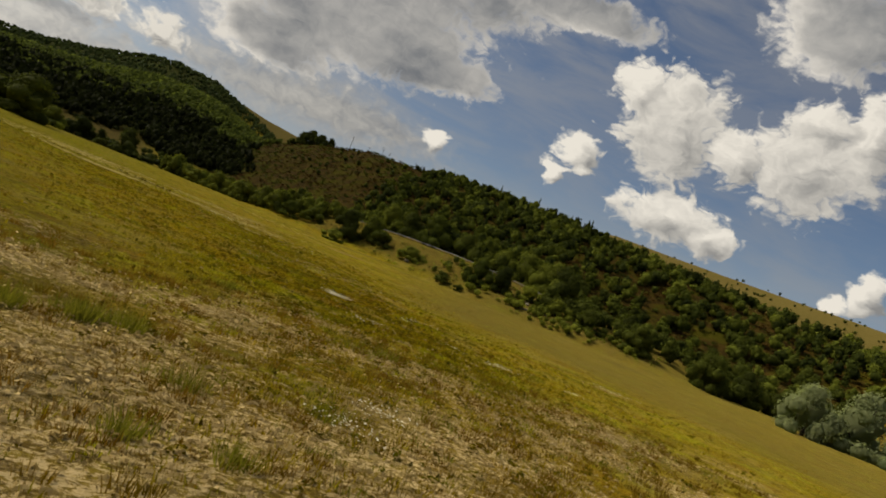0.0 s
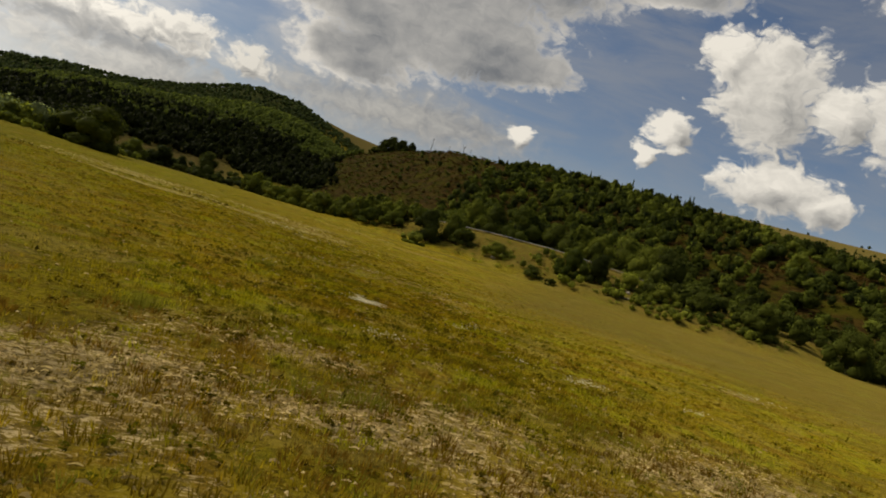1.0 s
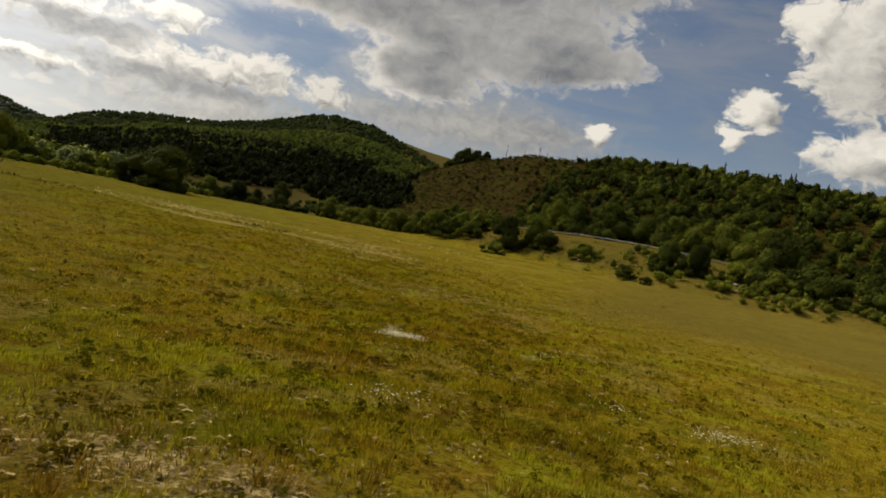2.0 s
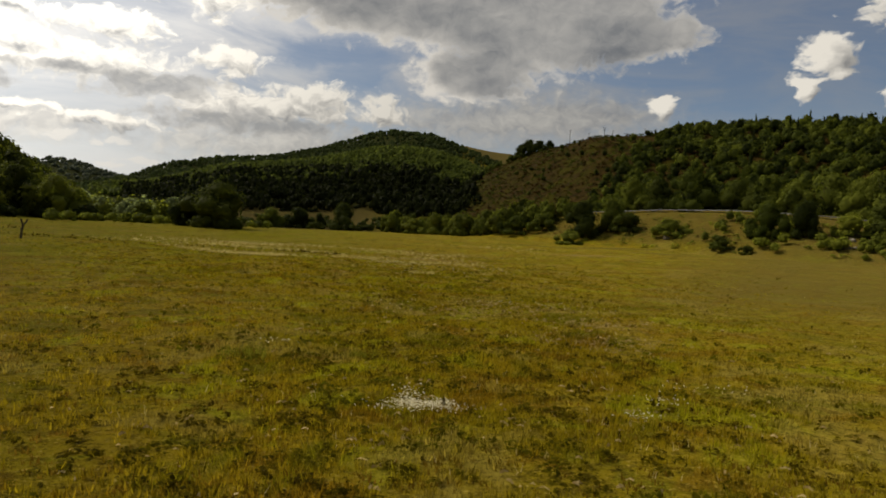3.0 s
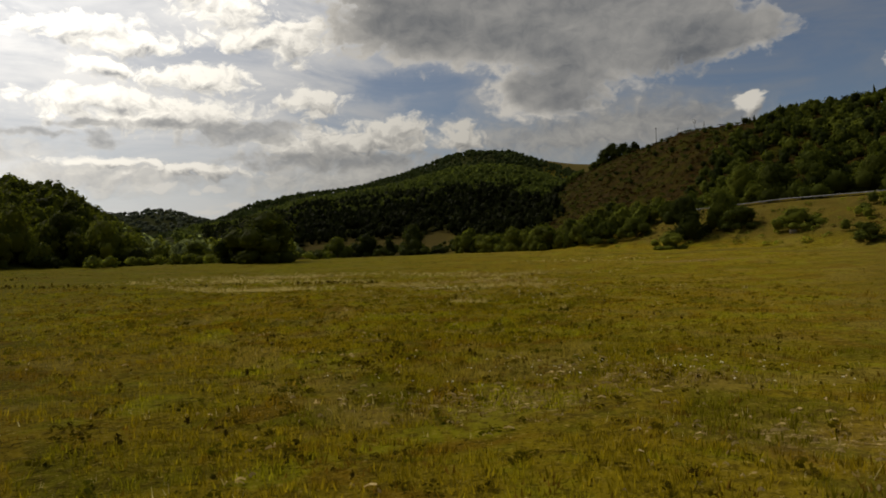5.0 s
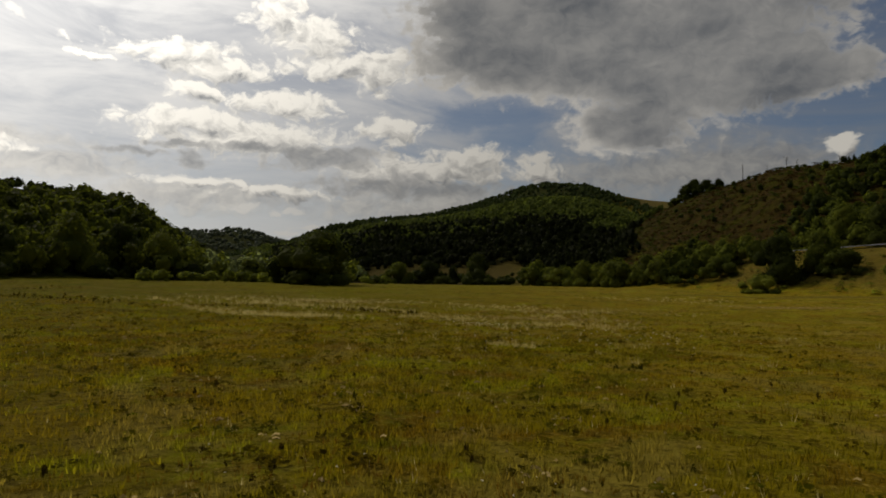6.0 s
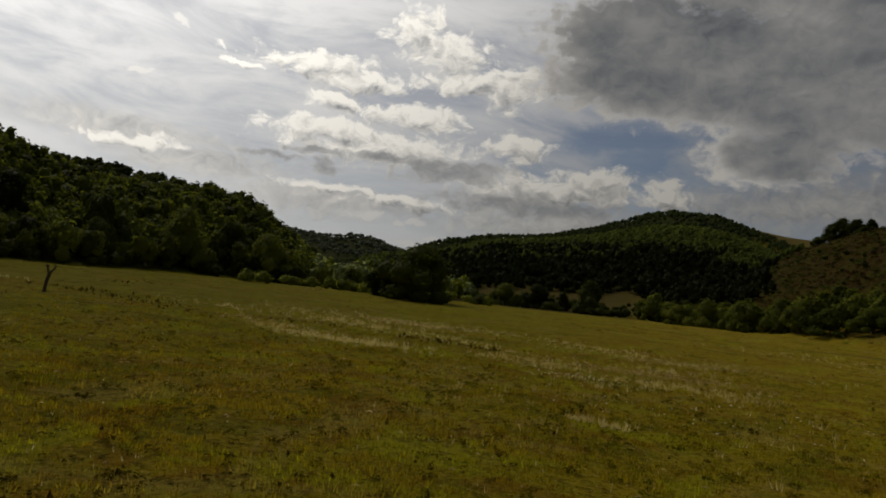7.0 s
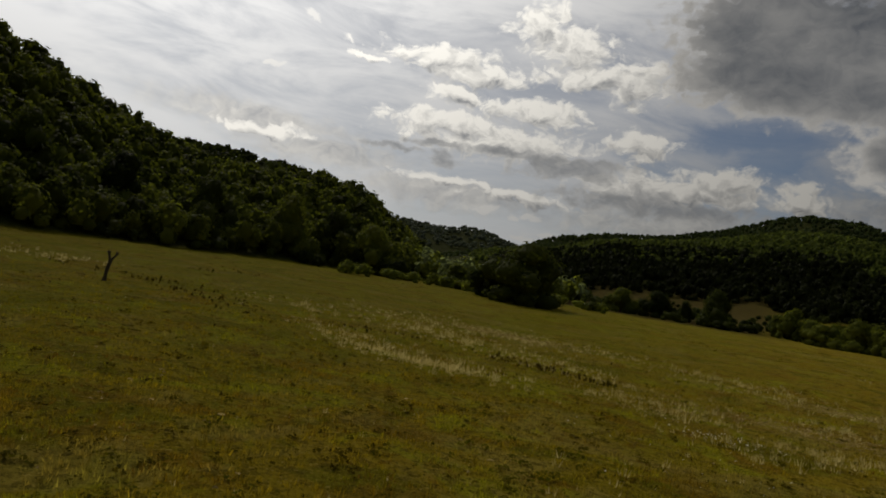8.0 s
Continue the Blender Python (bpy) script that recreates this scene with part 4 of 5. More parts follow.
for i in range(26):
    a = 17.5 + i * 0.78 + r_big.uniform(-0.3, 0.3)
    d = np.interp(a, ROAD_AZ, ROAD_D) + r_big.uniform(14, 44)
    x, y = polar(a, d)
    h = r_big.uniform(14, 21)
    tree(x, y, h * r_big.uniform(0.9, 1.15), h, ("round", "tall", "round", "round")[i % 4], (LEAF, LEAF_DARK)[i % 2], "tall dark leafy tree above the road", 60 + i, group="roadside trees")
# the grove and lone trees on the crest
for i, (a, d, w, h, style) in enumerate(((7.6, 742, 20, 17, "round"), (8.3, 738, 20, 19, "round"), (9.1, 730, 17, 14, "round"), (9.9, 722, 14, 11, "round"), (6.8, 750, 12, 9, "round"))):
    x, y = polar(a, d)
    tree(x, y, w, h, style, LEAF_DARK, "dark tree on the skyline of the heath", 90 + i, group="skyline trees")


# ------------------------------------------------------------ bare snags, the dead tree and the pole
def snag(name, x, y, height, seed, label, thick=0.05, forks=2, twigs=6):
    base = new(name)
    base.empty_display_size = 0.3
    base.location = (x, y, land_at(x, y) - 0.1)
    r = random.Random(seed)
    bm = bmesh.new()
    k = 0.62 * height
    bend = r.uniform(-0.05, 0.05) * height
    tube(bm, [(0, 0, 0), (bend * 0.3, 0, k * 0.3), (bend * 0.8, 0.02 * height, k * 0.7), (bend, 0, k)], [thick * height * f for f in (1.3, 1.0, 0.85, 0.75)], 9)
    part("trunk", bm, DEADWOOD, base)
    for i in range(forks):
        a = 6.283 * i / forks + r.uniform(-0.3, 0.3) + 0.5
        e = Vector((math.cos(a), math.sin(a), 0))
        p = Vector((bend, 0, k * r.uniform(0.9, 1.0)))
        bm = bmesh.new()
        tip = p + e * 0.16 * height + Vector((0, 0, height - k))
        tube(bm, [p - Vector((0, 0, 0.05 * height)), p + e * 0.10 * height + Vector((0, 0, 0.12 * height)), tip], [thick * height * f for f in (0.72, 0.5, 0.3)], 7)
        limb = part("limb", bm, DEADWOOD, base)
        for j in range(twigs // forks):
            bm = bmesh.new()
            q = p.lerp(tip, r.uniform(0.3, 0.95))
            w = Vector((r.uniform(-1, 1), r.uniform(-1, 1), r.uniform(0.1, 0.8))) * 0.11 * height
            tube(bm, [q, q + w * 0.5 + Vector((0, 0, 0.01 * height)), q + w], [thick * height * f for f in (0.2, 0.13, 0.05)], 5)
            part("twig", bm, DEADWOOD, limb)
    return tagged(base, label, "dead tree")




def dead_tree(x, y):
    """A leaning dead trunk that forks into two broken, knobbly stubs; it leans across the meadow."""
    base = new("dead_tree")
    base.matrix_world = Matrix.LocRotScale((x, y, land_at(x, y) - 0.15), Euler((0, 0, radians(32))), (0.9, 0.9, 0.9))
    bm = bmesh.new()
    tube(bm, [(0, 0, 0), (0.02, 0.02, 0.35), (0.07, 0.0, 1.0), (0.14, 0.03, 1.7), (0.28, 0.05, 2.4), (0.42, 0.02, 2.95)], [0.36, 0.27, 0.23, 0.24, 0.25, 0.24], 11)
    part("trunk", bm, DEADWOOD, base)
    bm = bmesh.new()
    tube(bm, [(0.36, 0.02, 2.75), (0.26, 0.0, 3.2), (0.10, 0.03, 3.62), (0.04, 0.05, 3.95)], [0.21, 0.17, 0.15, 0.19], 9)
    stub = part("limb", bm, DEADWOOD, base)
    for k, (dx, dz) in enumerate(((-0.34, 0.16), (0.16, 0.22), (-0.12, 0.30))):
        bm = bmesh.new()
        tube(bm, [(0.05, 0.04, 3.85), (0.05 + dx * 0.6, 0.04, 3.95 + dz * 0.4), (0.05 + dx, 0.07 * k, 3.92 + dz)], [0.13, 0.10, 0.05], 7)
        part("twig", bm, DEADWOOD, stub)
    bm = bmesh.new()
    tube(bm, [(0.40, 0.02, 2.85), (0.66, 0.04, 3.25), (0.98, 0.0, 3.62), (1.12, 0.02, 3.92)], [0.20, 0.14, 0.13, 0.16], 9)
    stub = part("limb", bm, DEADWOOD, base)
    for k, (dx, dz) in enumerate(((0.26, 0.18), (-0.10, 0.30))):
        bm = bmesh.new()
        tube(bm, [(1.10, 0.02, 3.82), (1.10 + dx * 0.6, 0.03, 3.92 + dz * 0.4), (1.10 + dx, 0.06 * k, 3.9 + dz)], [0.12, 0.09, 0.05], 7)
        part("twig", bm, DEADWOOD, stub)
    return tagged(base, "bare dead tree with a forked top, standing in the meadow", "dead tree")


dead_tree(-77.4, 126.6)
for i, (a, d, h) in enumerate(((13.1, 630, 6), (14.4, 600, 9), (15.0, 596, 6), (17.6, 576, 6), (18.3, 574, 5))):
    x, y = polar(a, d)
    s = snag("snag", x, y, h, 20 + i, "thin bare tree on the skyline", 0.022, 3, 12)
    s["group"] = "skyline snags"


def utility_pole(x, y, height):
    base = new("utility_pole")
    base.location = (x, y, land_at(x, y) - 0.3)
    bm = bmesh.new()
    tube(bm, [(0, 0, 0), (0, 0, height * 0.5), (0, 0, height)], [0.30, 0.26, 0.22], 10)
    part("post", bm, DEADWOOD, base)
    bm = bmesh.new()
    tube(bm, [(-0.9, 0, height - 0.6), (0.9, 0, height - 0.6)], [0.09, 0.09], 6)
    part("crossarm", bm, DEADWOOD, base)
    return tagged(base, "tall dark wooden utility pole on the skyline", "pole")


x, y = polar(11.55, 690)
utility_pole(x, y, 15)


# ------------------------------------------------------------ road and guard rail
def road_line(a0, a1, n, shift=0.0):
    out = []
    for a in np.linspace(a0, a1, n):
        x, y = polar(a, float(np.interp(a, ROAD_AZ, ROAD_D)) + shift)
        out.append((x, y))
    return out


def build_road():
    bm = bmesh.new()
    n = 90
    cols = [road_line(3, 50, n, s) for s in (-3.2, -1.6, 0.0, 1.6, 3.2)]
    grid = [[bm.verts.new((x, y, float(np.interp(a, ROAD_AZ, ROAD_Z)) + 0.35 - 0.02 * abs(k - 2))) for k, (x, y) in enumerate(c[i] for c in cols)] for i, a in enumerate(np.linspace(3, 50, n))]
    for lo, hi in zip(grid, grid[1:]):
        for k in range(4):
            bm.faces.new((lo[k], lo[k + 1], hi[k + 1], hi[k]))
    bm.normal_update()
    for f in bm.faces:
        if f.normal.z < 0:
            f.normal_flip()
    me = bpy.data.meshes.new("road")
    bm.to_mesh(me)
    bm.free()
    me.materials.append(ASPHALT)
    tagged(new("road", me), "narrow grey asphalt road along the hillside", "road", kind="structure")


build_road()


def build_guard_rail(a0, a1):
    base = new("guard_rail")
    n = 60
    pts = road_line(a0, a1, n, -3.6)
    zs = [float(np.interp(a, ROAD_AZ, ROAD_Z)) + 0.35 for a in np.linspace(a0, a1, n)]
    bm = bmesh.new()
    prof = ((0.0, 0.42), (0.06, 0.48), (0.0, 0.54), (0.0, 0.60), (0.06, 0.66), (0.0, 0.74), (0.03, 0.76), (0.03, 0.40))
    rows = []
    for (x, y), z in zip(pts, zs):
        d = Vector((x - OX, y - OY, 0)).normalized()
        rows.append([bm.verts.new((x - d.x * o, y - d.y * o, z + h)) for o, h in prof])
    for lo, hi in zip(rows, rows[1:]):
        for k in range(len(prof)):
            q = (k + 1) % len(prof)
            bm.faces.new((lo[k], lo[q], hi[q], hi[k]))
    part("beam", bm, STEEL, base)
    pm = None
    for i in range(0, n, 2):
        if pm is None:
            bm = bmesh.new()
            bmesh.ops.create_cube(bm, size=1.0, matrix=Matrix.LocRotScale((0, 0, 0.1), None, (0.12, 0.12, 1.3)))
            bmesh.ops.bevel(bm, geom=bm.edges[:], offset=0.015, segments=1)
            ob = part("post", bm, STEEL, base)
            pm = ob.data
        else:
            ob = new("post", pm)
            ob.parent = base
        x, y = pts[i]
        d = Vector((x - OX, y - OY, 0)).normalized() * 0.12
        ob.location = (x + d.x, y + d.y, zs[i])
    tagged(base, "galvanised steel guard rail along the road", "guard rail")


build_guard_rail(8, 40)


# ------------------------------------------------------------ rocks on the bank
def rock(x, y, size, seed):
    r = random.Random(seed)
    bm = bmesh.new()
    bmesh.ops.create_icosphere(bm, subdivisions=3, radius=1.0)
    off = Vector((r.uniform(0, 50), r.uniform(0, 50), seed))
    for v in bm.verts:
        k = 1 + 0.45 * noise.noise(v.co * 1.1 + off) + 0.15 * noise.noise(v.co * 3.1 + off)
        v.co = Vector((v.co.x * r.uniform(0.98, 1.02), v.co.y * 0.8, v.co.z * 0.6)) * k
    me = bpy.data.meshes.new("rock")
    bm.to_mesh(me)
    bm.free()
    me.materials.append(ROCK)
    ob = new("rock", me)
    ob.matrix_world = Matrix.LocRotScale((x, y, land_at(x, y) + size * 0.25), Euler((0, 0, r.uniform(0, 6))), (size, size, size))
    return tagged(ob, "pale weathered limestone rock on the road bank", "rock", "bank rocks")


r_rock = random.Random(9)
for i in range(11):
    rock(127 + r_rock.uniform(-7, 7), 197 + r_rock.uniform(-5, 5), r_rock.uniform(0.5, 1.5), i)
rock(85, 243, 1.3, 20)
rock(88, 246, 0.8, 21)

# ------------------------------------------------------------ grass, weeds and flowers
PATH = np.array([r[:7] for r in ROWS])


def grass_material(name, a, b, c):
    m, N = material(name)
    geo = N.add("ShaderNodeNewGeometry")
    hue = N.noise(geo.outputs["Position"], 0.09, 4.0, 0.6, 0.6)
    col = N.mix(geo.outputs["Random Per Island"], a, b)
    col = N.mix(N.smooth(hue, 0.42, 0.66), col, c)
    bs = finish(N, col, 0.8)
    tr = N.add("ShaderNodeBsdfTranslucent", ins={"Color": col})
    mx = N.add("ShaderNodeMixShader", ins={0: 0.45, 1: bs.outputs[0], 2: tr.outputs[0]})
    N.put(m.node_tree.nodes["Material Output"].inputs[0], mx.outputs[0])
    return m




def sward_material():
    m, N = material("sward_blades")
    geo = N.add("ShaderNodeNewGeometry")
    c = turf(N, geo.outputs["Position"])
    k = N.linear(geo.outputs["Random Per Island"], 0.0, 1.0, 0.45, 1.75)
    c = N.mix(1.0, c, N.vec(k, k, k), "MULTIPLY")
    bs = finish(N, c, 0.8)
    tr = N.add("ShaderNodeBsdfTranslucent", ins={"Color": c})
    mx = N.add("ShaderNodeMixShader", ins={0: 0.45, 1: bs.outputs[0], 2: tr.outputs[0]})
    N.put(m.node_tree.nodes["Material Output"].inputs[0], mx.outputs[0])
    return m


GRASS = sward_material()
TALL = grass_material("tall_green_blades", (0.070, 0.072, 0.006), (0.22, 0.21, 0.022), (0.17, 0.17, 0.014))
PALE = grass_material("pale_seed_heads", (0.32, 0.26, 0.08), (0.66, 0.57, 0.26), (0.46, 0.38, 0.14))
DOCK = grass_material("dock_leaves", (0.028, 0.020, 0.003), (0.090, 0.062, 0.008), (0.050, 0.048, 0.005))
STRAW = grass_material("straw_blades", (0.19, 0.13, 0.035), (0.50, 0.39, 0.17), (0.32, 0.24, 0.08))
FALLEN = grass_material("fallen_straw", (0.22, 0.16, 0.055), (0.52, 0.41, 0.20), (0.31, 0.24, 0.09))
BROWN = grass_material("brown_blades", (0.095, 0.052, 0.005), (0.20, 0.118, 0.014), (0.12, 0.085, 0.006))


def path_points(rng, n, d0, d1, wide=34.0):
    """Places spread over the meadow that the flight passes, thinning with distance."""
    s = np.sort(rng.uniform(0, 8, n))
    px, py, yaw = (np.interp(s, PATH[:, 0], PATH[:, k]) for k in (1, 2, 4))
    d = d0 * np.exp(rng.uniform(0, 1, n) * math.log(d1 / d0))
    a = np.radians(yaw + rng.uniform(-wide, wide, n))
    return px + d * np.sin(a), py + d * np.cos(a)


def blades(name, mat, x, y, rng, height, spread, count, width, label):
    """Tufts of thin blades in one mesh."""
    n = len(x)
    z = land(x, y)
    X, Y, Z = (np.repeat(v, count) for v in (x, y, z))
    m = n * count
    sz = np.repeat(rng.uniform(0.6, 1.4, n), count)
    a = rng.uniform(0, 6.283, m)
    q = np.sqrt(rng.uniform(0, 1, m)) * spread * sz
    bx, by = X + np.cos(a) * q, Y + np.sin(a) * q
    h = height * sz * rng.uniform(0.6, 1.2, m)
    lean = h * rng.uniform(0.1, 0.6, m)
    b = rng.uniform(0, 6.283, m)
    w = width * sz * rng.uniform(0.7, 1.3, m)
    c, s = np.cos(b), np.sin(b)
    v = np.stack([np.stack([bx - c * w, by - s * w, Z - 0.02], -1), np.stack([bx + c * w, by + s * w, Z - 0.02], -1),
                  np.stack([bx + np.cos(a) * lean, by + np.sin(a) * lean, Z + h], -1)], 1).reshape(-1, 3)
    return tagged(from_arrays(name, v, np.arange(3 * m).reshape(m, 3), mat), label, "grass", kind="stuff")


g = np.random.default_rng(17)


def grazed(x, y):
    """How short the turf is bitten: 1 over the middle of the meadow."""
    return ease((y - 30) / 16) * ease((108 - y) / 25) * ease((x + 30) / 18)


x, y = path_points(g, 84000, 12, 120)
keep = (wave_noise(x, y, 9, 41) + 0.6 * wave_noise(x, y, 2.7, 42) > -0.35) & (g.uniform(0, 1, len(x)) > np.maximum(0.5 * grazed(x, y), 0.55 * ease((2 - y) / 12)))
blades("meadow_grass", GRASS, x[keep], y[keep], g, 0.23, 0.20, 6, 0.022, "olive-green meadow grass in short tufts")
x, y = path_points(g, 30000, 12, 120)
keep = (wave_noise(x, y, 12, 43) + 0.7 * wave_noise(x, y, 3.1, 44) > 0.20) & (g.uniform(0, 1, len(x)) > 0.7 * grazed(x, y))
blades("brown_grass", BROWN, x[keep], y[keep], g, 0.16, 0.20, 6, 0.026, "brown withered grass in loose tufts")
xs, ys = [], []
for px, py, pa, pb in DRY_PATCHES:
    n = int((60 if py < 0 else 22) * pa * pb)
    xs.append(px + g.normal(0, 0.55, n) * pa)
    ys.append(py + g.normal(0, 0.55, n) * pb)
x, y = np.concatenate(xs), np.concatenate(ys)
keep = wave_noise(x, y, 1.7, 45) > -0.1
keep &= wave_noise(x, y, 0.9, 46) > -0.2
blades("straw", STRAW, x[keep], y[keep], g, 0.06, 0.16, 5, 0.034, "pale bleached straw in dry patches")


def flecks(name, mat, x, y, rng, long, wide, label):
    """Bleached stems and leaves lying on the turf, one thin bent strip each."""
    n = len(x)
    z = land(x, y)
    a, l, w = rng.uniform(0, 6.283, n), long * rng.uniform(0.4, 1.5, n), wide * rng.uniform(0.5, 1.5, n)
    c, s_ = np.cos(a), np.sin(a)
    lift = rng.uniform(0.03, 0.13, n)
    rows = []
    for k, (u, v) in enumerate(((-1, -1), (0, -1.2), (0, 1.2), (-1, 1), (0, -1.2), (1, -0.5), (1, 0.5), (0, 1.2))):
        rows.append(np.stack([x + c * l * u - s_ * w * v, y + s_ * l * u + c * w * v, z + lift + (0.05 if u == 0 else 0.0) + 0.03 * v], -1))
    v = np.stack(rows, 1).reshape(-1, 3)
    return tagged(from_arrays(name, v, np.arange(8 * n).reshape(-1, 4), mat), label, "straw", kind="stuff")


xs, ys = [], []
for px, py, pa, pb in DRY_PATCHES:
    n = int((24 if py < 0 else 8) * pa * pb)
    xs.append(px + g.normal(0, 0.6, n) * pa)
    ys.append(py + g.normal(0, 0.6, n) * pb)
x, y = path_points(g, 18000, 12, 75)
keep = wave_noise(x, y, 5.0, 55) + 0.7 * wave_noise(x, y, 1.5, 56) > np.where(y < 25, 0.5, 0.95)
x, y = np.concatenate(xs + [x[keep]]), np.concatenate(ys + [y[keep]])
keep = wave_noise(x, y, 1.3, 57) > -0.15
flecks("fallen_straw", FALLEN, x[keep], y[keep], g, 0.13, 0.024, "pale bleached straw lying on the turf")
# red-brown withered clumps among the straw
x, y = g.uniform(-36, 26, 8200), g.uniform(-50, -6, 8200)
keep = (wave_noise(x, y, 4.5, 48) + 0.6 * wave_noise(x, y, 1.6, 49) > 0.35)
blades("withered_clumps", BROWN, x[keep], y[keep], g, 0.30, 0.30, 16, 0.020, "red-brown withered grass clumps among straw")
x, y = g.uniform(-36, 26, 2600), g.uniform(-50, -4, 2600)
keep = (wave_noise(x, y, 6.5, 50) + 0.5 * wave_noise(x, y, 2.0, 52) > 0.55)
blades("green_clumps", TALL, x[keep], y[keep], g, 0.30, 0.26, 12, 0.018, "green grass clumps in the dry meadow")
DITCH_DRIFTS = [(-36, 131, 5, 1.5, 200), (-46, 135, 4, 1.6, 100), (-43, 151, 6, 2.5, 180), (-41, 171, 8, 3.5, 180), (-28, 148, 5, 2.5, 110), (-33, 130, 3, 1.0, 90), (-63, 146, 5, 2, 60), (-110, 138, 6, 3, 90), (-54, 160, 8, 3, 110)]
MEADOW_DRIFTS = [(-16, 138, 2.5, 2.5, 80), (-11, 138, 2.5, 2, 70), (-6, 129, 2.5, 1.5, 50), (0, 149, 4, 2.5, 80), (0, 134, 2.5, 1.5, 80), (7, 132, 3, 2, 80), (17, 210, 7, 3, 60), (-9, 171, 5, 2, 60), 
                 (-2.8, 105, 0.5, 0.3, 28), (-0.8, 104.2, 0.4, 0.3, 24), (-20, 172, 9, 3, 100), (1, 165, 9, 3, 110), (26, 207, 9, 3, 60), (3, 112, 10, 6, 50)]
DRIFTS = DITCH_DRIFTS + MEADOW_DRIFTS
x = np.concatenate([a + g.normal(0, 1.1, n) * u for a, b, u, v, n in DRIFTS])
y = np.concatenate([b + g.normal(0, 1.25, n) * v for a, b, u, v, n in DRIFTS])
blades("pale_grass", PALE, x, y, g, 0.40, 0.26, 6, 0.026, "tall pale seed-headed grass in drifts")
# lone pale seed heads and dead stalks
x, y = path_points(g, 2000, 12, 110)
keep = wave_noise(x, y, 14, 47) > 0.0
blades("dry_stalks", PALE, x[keep], y[keep], g, 0.26, 0.10, 2, 0.016, "single pale dry stalks in the meadow")
# tall green clumps
CLUMPS = [(-27.0, -30.6, 0.5, 20), (-24.2, -29.3, 0.42, 26), (-22.6, -28.7, 0.36, 18), (-22.2, -40.2, 0.25, 7), (-19.3, -40.5, 0.25, 8), (-20.3, -34.6, 0.5, 9), (-15.4, -33.5, 0.4, 5), (-16.6, -5.7, 0.4, 10), (-7.5, -15.5, 0.8, 14), (-10.9, 29.4, 0.5, 10), (-4.8, 30.2, 0.3, 5)]
x = np.concatenate([a + g.normal(0, u, n) for a, b, u, n in CLUMPS])
y = np.concatenate([b + g.normal(0, u * 0.8, n) for a, b, u, n in CLUMPS])
blades("tall_grass", TALL, x, y, g, 0.62, 0.42, 26, 0.017, "tall green grass clumps in the dry meadow")

TUSSOCK = [crown_template(220 + s, 12, 0.26, 3, spread=0.9, core=False) for s in range(5)]
OLIVE = grass_material("tussock_leaves", (0.036, 0.028, 0.002), (0.130, 0.098, 0.005), (0.086, 0.088, 0.004))
x, y = path_points(g, 24000, 13, 100)
keep = (wave_noise(x, y, 7, 61) + 0.7 * wave_noise(x, y, 2.2, 62) > 0.1) & (g.uniform(0, 1, len(x)) > np.maximum(0.72 * grazed(x, y), 0.5 * ease((4 - y) / 14)))
x, y = x[keep], y[keep]
k = g.uniform(0.12, 0.58, len(x))
scatter("tussocks", OLIVE, TUSSOCK, np.stack([x, y, k, k * g.uniform(0.35, 0.8, len(x))], 1), "dark olive tussocks scattered through the grass", "grass", 29)

WEED = [crown_template(200 + s, 26, 0.22, 3, spread=0.8, core=False) for s in range(4)]
x, y = path_points(g, 1150, 18, 170)
k = g.uniform(0.08, 0.17, len(x)) * g.choice([0.6, 1.0, 1.5], len(x))
scatter("weeds", DOCK, WEED, np.stack([x, y, k, k * g.uniform(1.0, 2.4, len(x))], 1), "dark brown dock and thistle weeds", "weeds", 26)
far_az, far_r = g.uniform(-62, 34, 3600), np.sqrt(g.uniform(85.0 ** 2, 262.0 ** 2, 3600))
x, y = OX + far_r * np.sin(np.radians(far_az)), OY + far_r * np.cos(np.radians(far_az))
keep = wave_noise(x, y, 26, 63) + 0.6 * wave_noise(x, y, 8, 64) > 0.15
x, y = x[keep], y[keep]
k = g.uniform(0.35, 1.1, len(x))
scatter("far_tufts", OLIVE, TUSSOCK, np.stack([x, y, k, k * 0.22], 1), "low olive tufts over the far meadow", "grass", 41)
# darker weeds where the meadow breaks towards the ditch
BREAKS = [(-49.6, 139.1, 1.2, 10), (-48.2, 141.3, 1.0, 8), (-45, 143, 1.5, 7), (-31.0, 141.7, 0.8, 9), (-28.2, 141.8, 1.4, 14), (-22.9, 142.7, 1.3, 14), (-21.0, 143.3, 1.0, 12), (-66.6, 135.3, 2.5, 8), (-78.9, 136.8, 3.0, 10), (-72, 136, 3.0, 8), (-25, 144, 3.0, 10), (-83, 134, 3.5, 16), (-76, 133.4, 3.0, 14), (-68, 132, 3.0, 16), (-61, 131.4, 2.5, 14), (-54, 127.5, 2.0, 10),
          (-95, 132, 1.5, 8), (-101, 163, 2.0, 10), (-103, 175, 3.0, 12), (-32, 144.6, 2.0, 12), (-27, 144, 2.0, 12), (-3.6, 108.4, 0.8, 5), (8.1, 111.3, 0.8, 5), (7.5, 90.2, 0.7, 6)]
edge = np.concatenate([np.stack([a + g.normal(0, u, n), b + g.normal(0, u * 0.45, n)], 1) for a, b, u, n in BREAKS])
k = g.uniform(0.14, 0.42, len(edge))
scatter("ditch_weeds", DOCK, WEED, np.stack([edge[:, 0], edge[:, 1], k, k * g.uniform(1.0, 2.2, len(k))], 1), "dark weeds along a low break in the meadow", "weeds", 27)


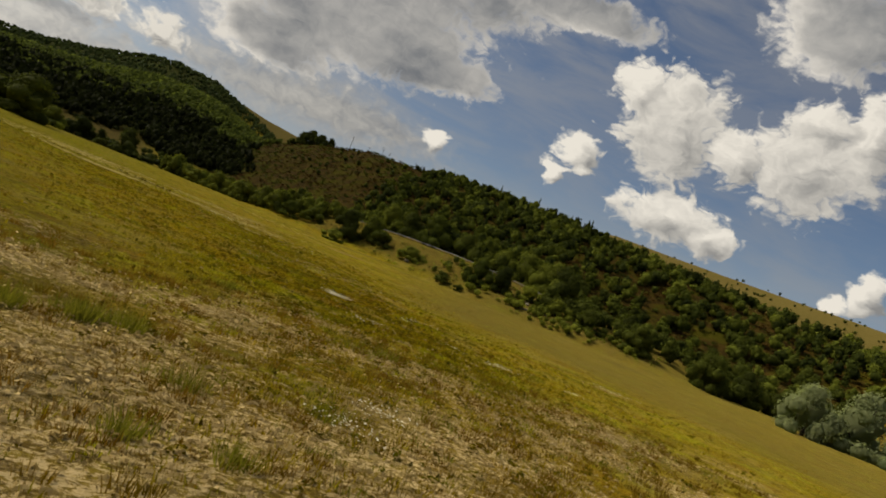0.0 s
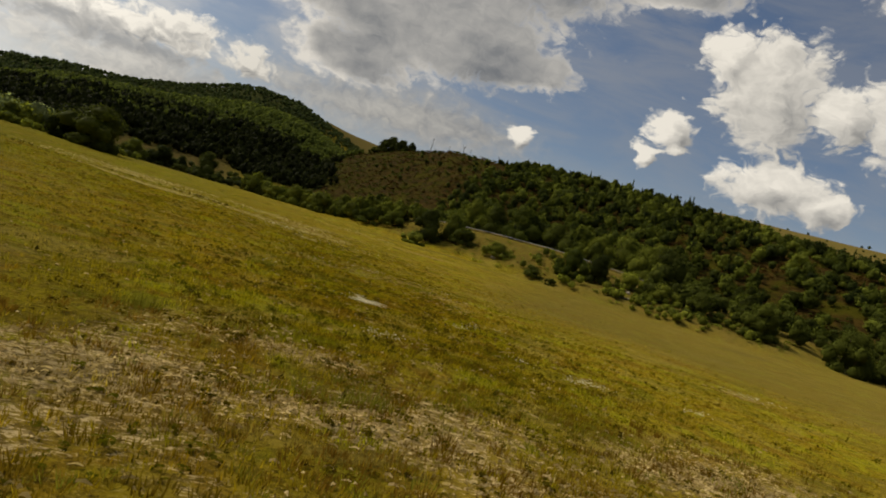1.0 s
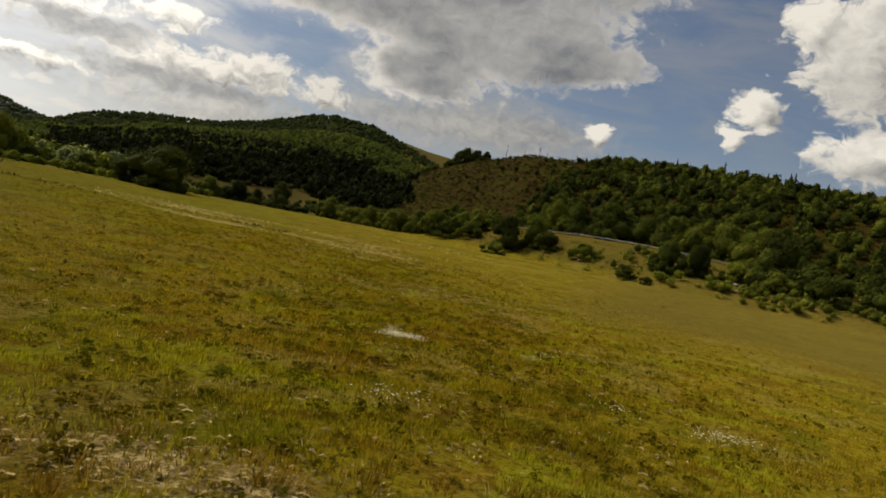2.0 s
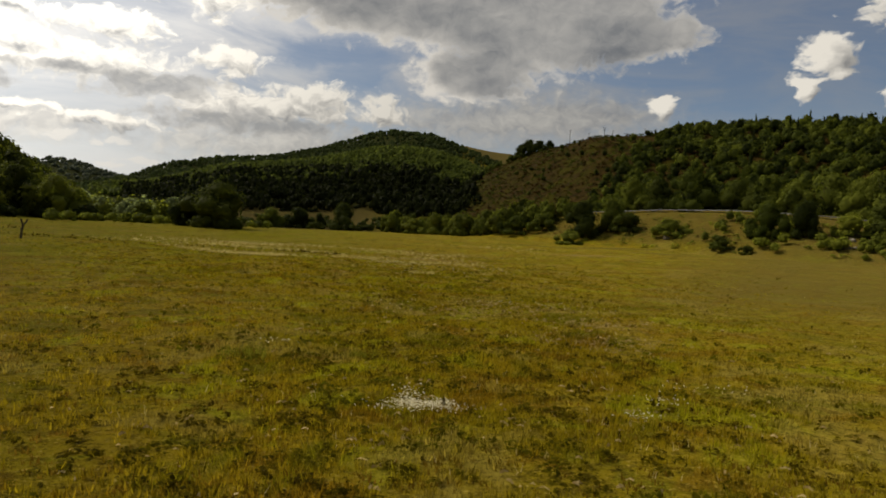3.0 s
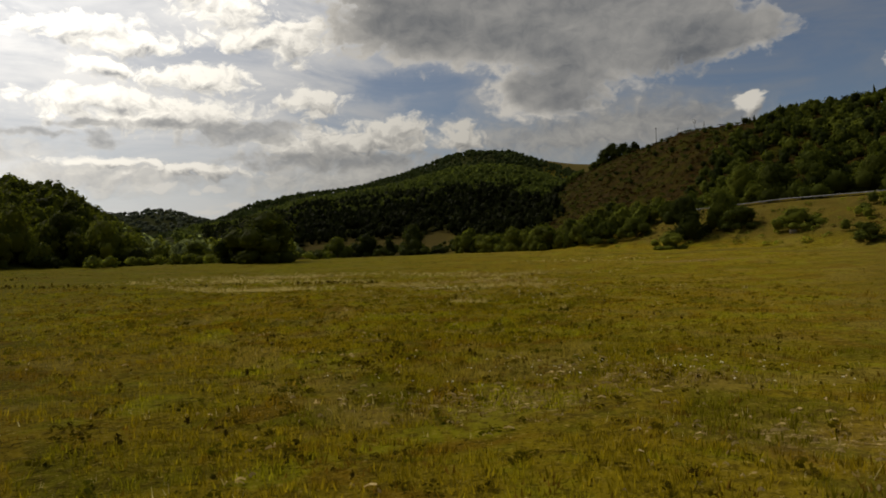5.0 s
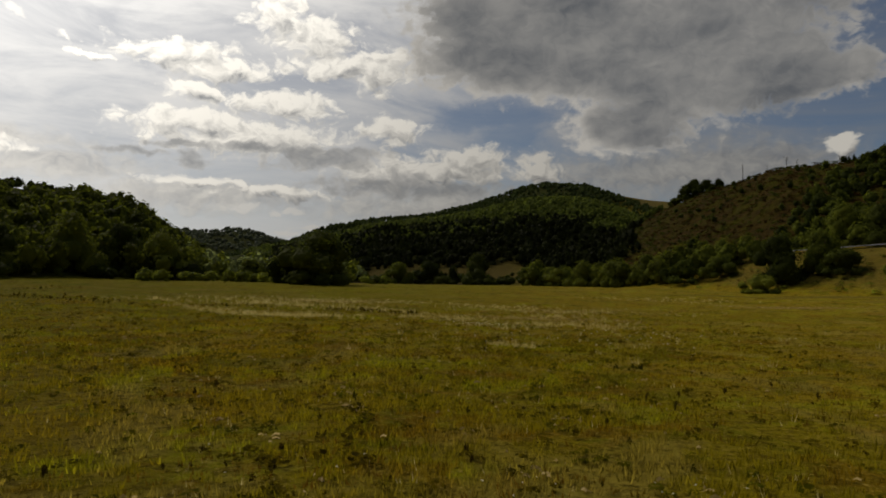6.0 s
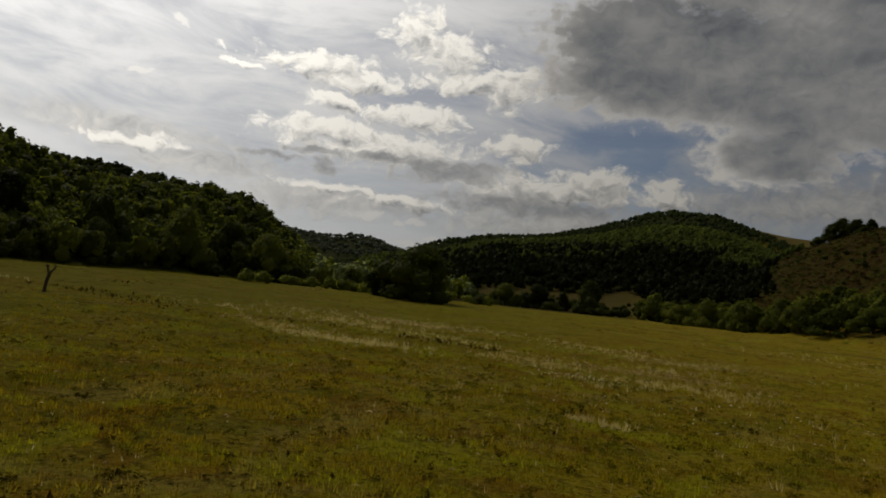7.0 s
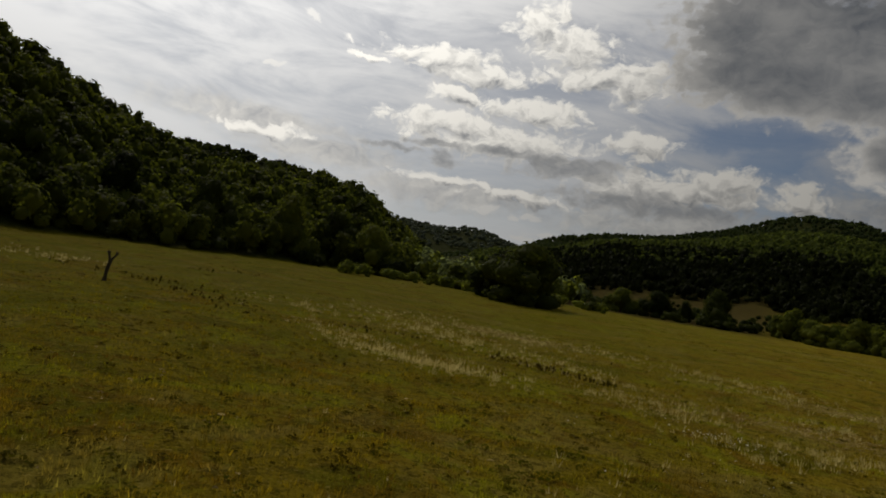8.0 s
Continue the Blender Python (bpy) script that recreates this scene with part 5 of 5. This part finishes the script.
def petals():
    m, N = material("white_petals")
    r = N.add("ShaderNodeNewGeometry").outputs["Random Per Island"]
    c = N.mix(r, (0.66, 0.61, 0.44), (0.92, 0.89, 0.74))
    b = finish(N, c, 0.7)
    tr = N.add("ShaderNodeBsdfTranslucent", ins={"Color": c})
    mx = N.add("ShaderNodeMixShader", ins={0: 0.5, 1: b.outputs[0], 2: tr.outputs[0]})
    N.put(m.node_tree.nodes["Material Output"].inputs[0], mx.outputs[0])
    return m


PETAL = petals()
FLOWER_PATCHES = [(-1.4, 19.6, 0.45, 0.25, 330), (-0.7, 20.0, 0.3, 0.2, 150), (-2.1, 20.0, 0.3, 0.2, 120), (-2.3, 19.2, 0.7, 0.3, 120), (-0.3, 19.3, 0.4, 0.2, 90), (-1.9, 21.4, 0.3, 0.5, 80), (13.2, 5.0, 0.9, 0.6, 150), (-14.5, -33.8, 0.8, 0.8, 90), (-11.8, -30.5, 0.7, 0.8, 80), (7.2, 19.2, 0.4, 0.3, 40), (8.9, 21.8, 0.5, 0.4, 40),
                  (46, 28, 2.0, 1.2, 120), (22.2, 4, 0.6, 0.4, 50), (-8, 130, 1.8, 1.0, 60), (7, 59, 6, 2.5, 90), (3, 118, 8, 5, 90), (-10, 33.7, 0.5, 0.3, 18), (12.3, 24.8, 1.2, 0.6, 30), (-2.9, 2.4, 0.7, 0.9, 70), (9.0, 7.4, 0.4, 0.5, 26)]


def flowers():
    vs = []
    for px, py, sx, sy, n in FLOWER_PATCHES:
        x, y = px + g.normal(0, 1, n) * sx, py + g.normal(0, 1, n) * sy
        z = land(x, y) + g.uniform(0.12, 0.38, n)
        far = 0.036 + 0.00030 * math.hypot(px, py - 20)
        s = far * g.uniform(0.6, 1.5, n)
        for k in range(2):
            a = g.uniform(0, 3.14, n)
            c, d = np.cos(a) * s, np.sin(a) * s
            up = s * g.uniform(0.5, 1.0, n)
            vs.append(np.stack([np.stack([x - c, y - d, z], -1), np.stack([x + d * 0.5, y - c * 0.5, z + up * 0.3], -1), np.stack([x + c, y + d, z + up * 0.4], -1), np.stack([x - d * 0.3, y + c * 0.3, z + up], -1)], 1).reshape(-1, 3))
    v = np.concatenate(vs)
    tagged(from_arrays("wildflowers", v, np.arange(len(v)).reshape(-1, 4), PETAL), "small white wildflowers in loose patches", "wildflowers", kind="stuff")


flowers()
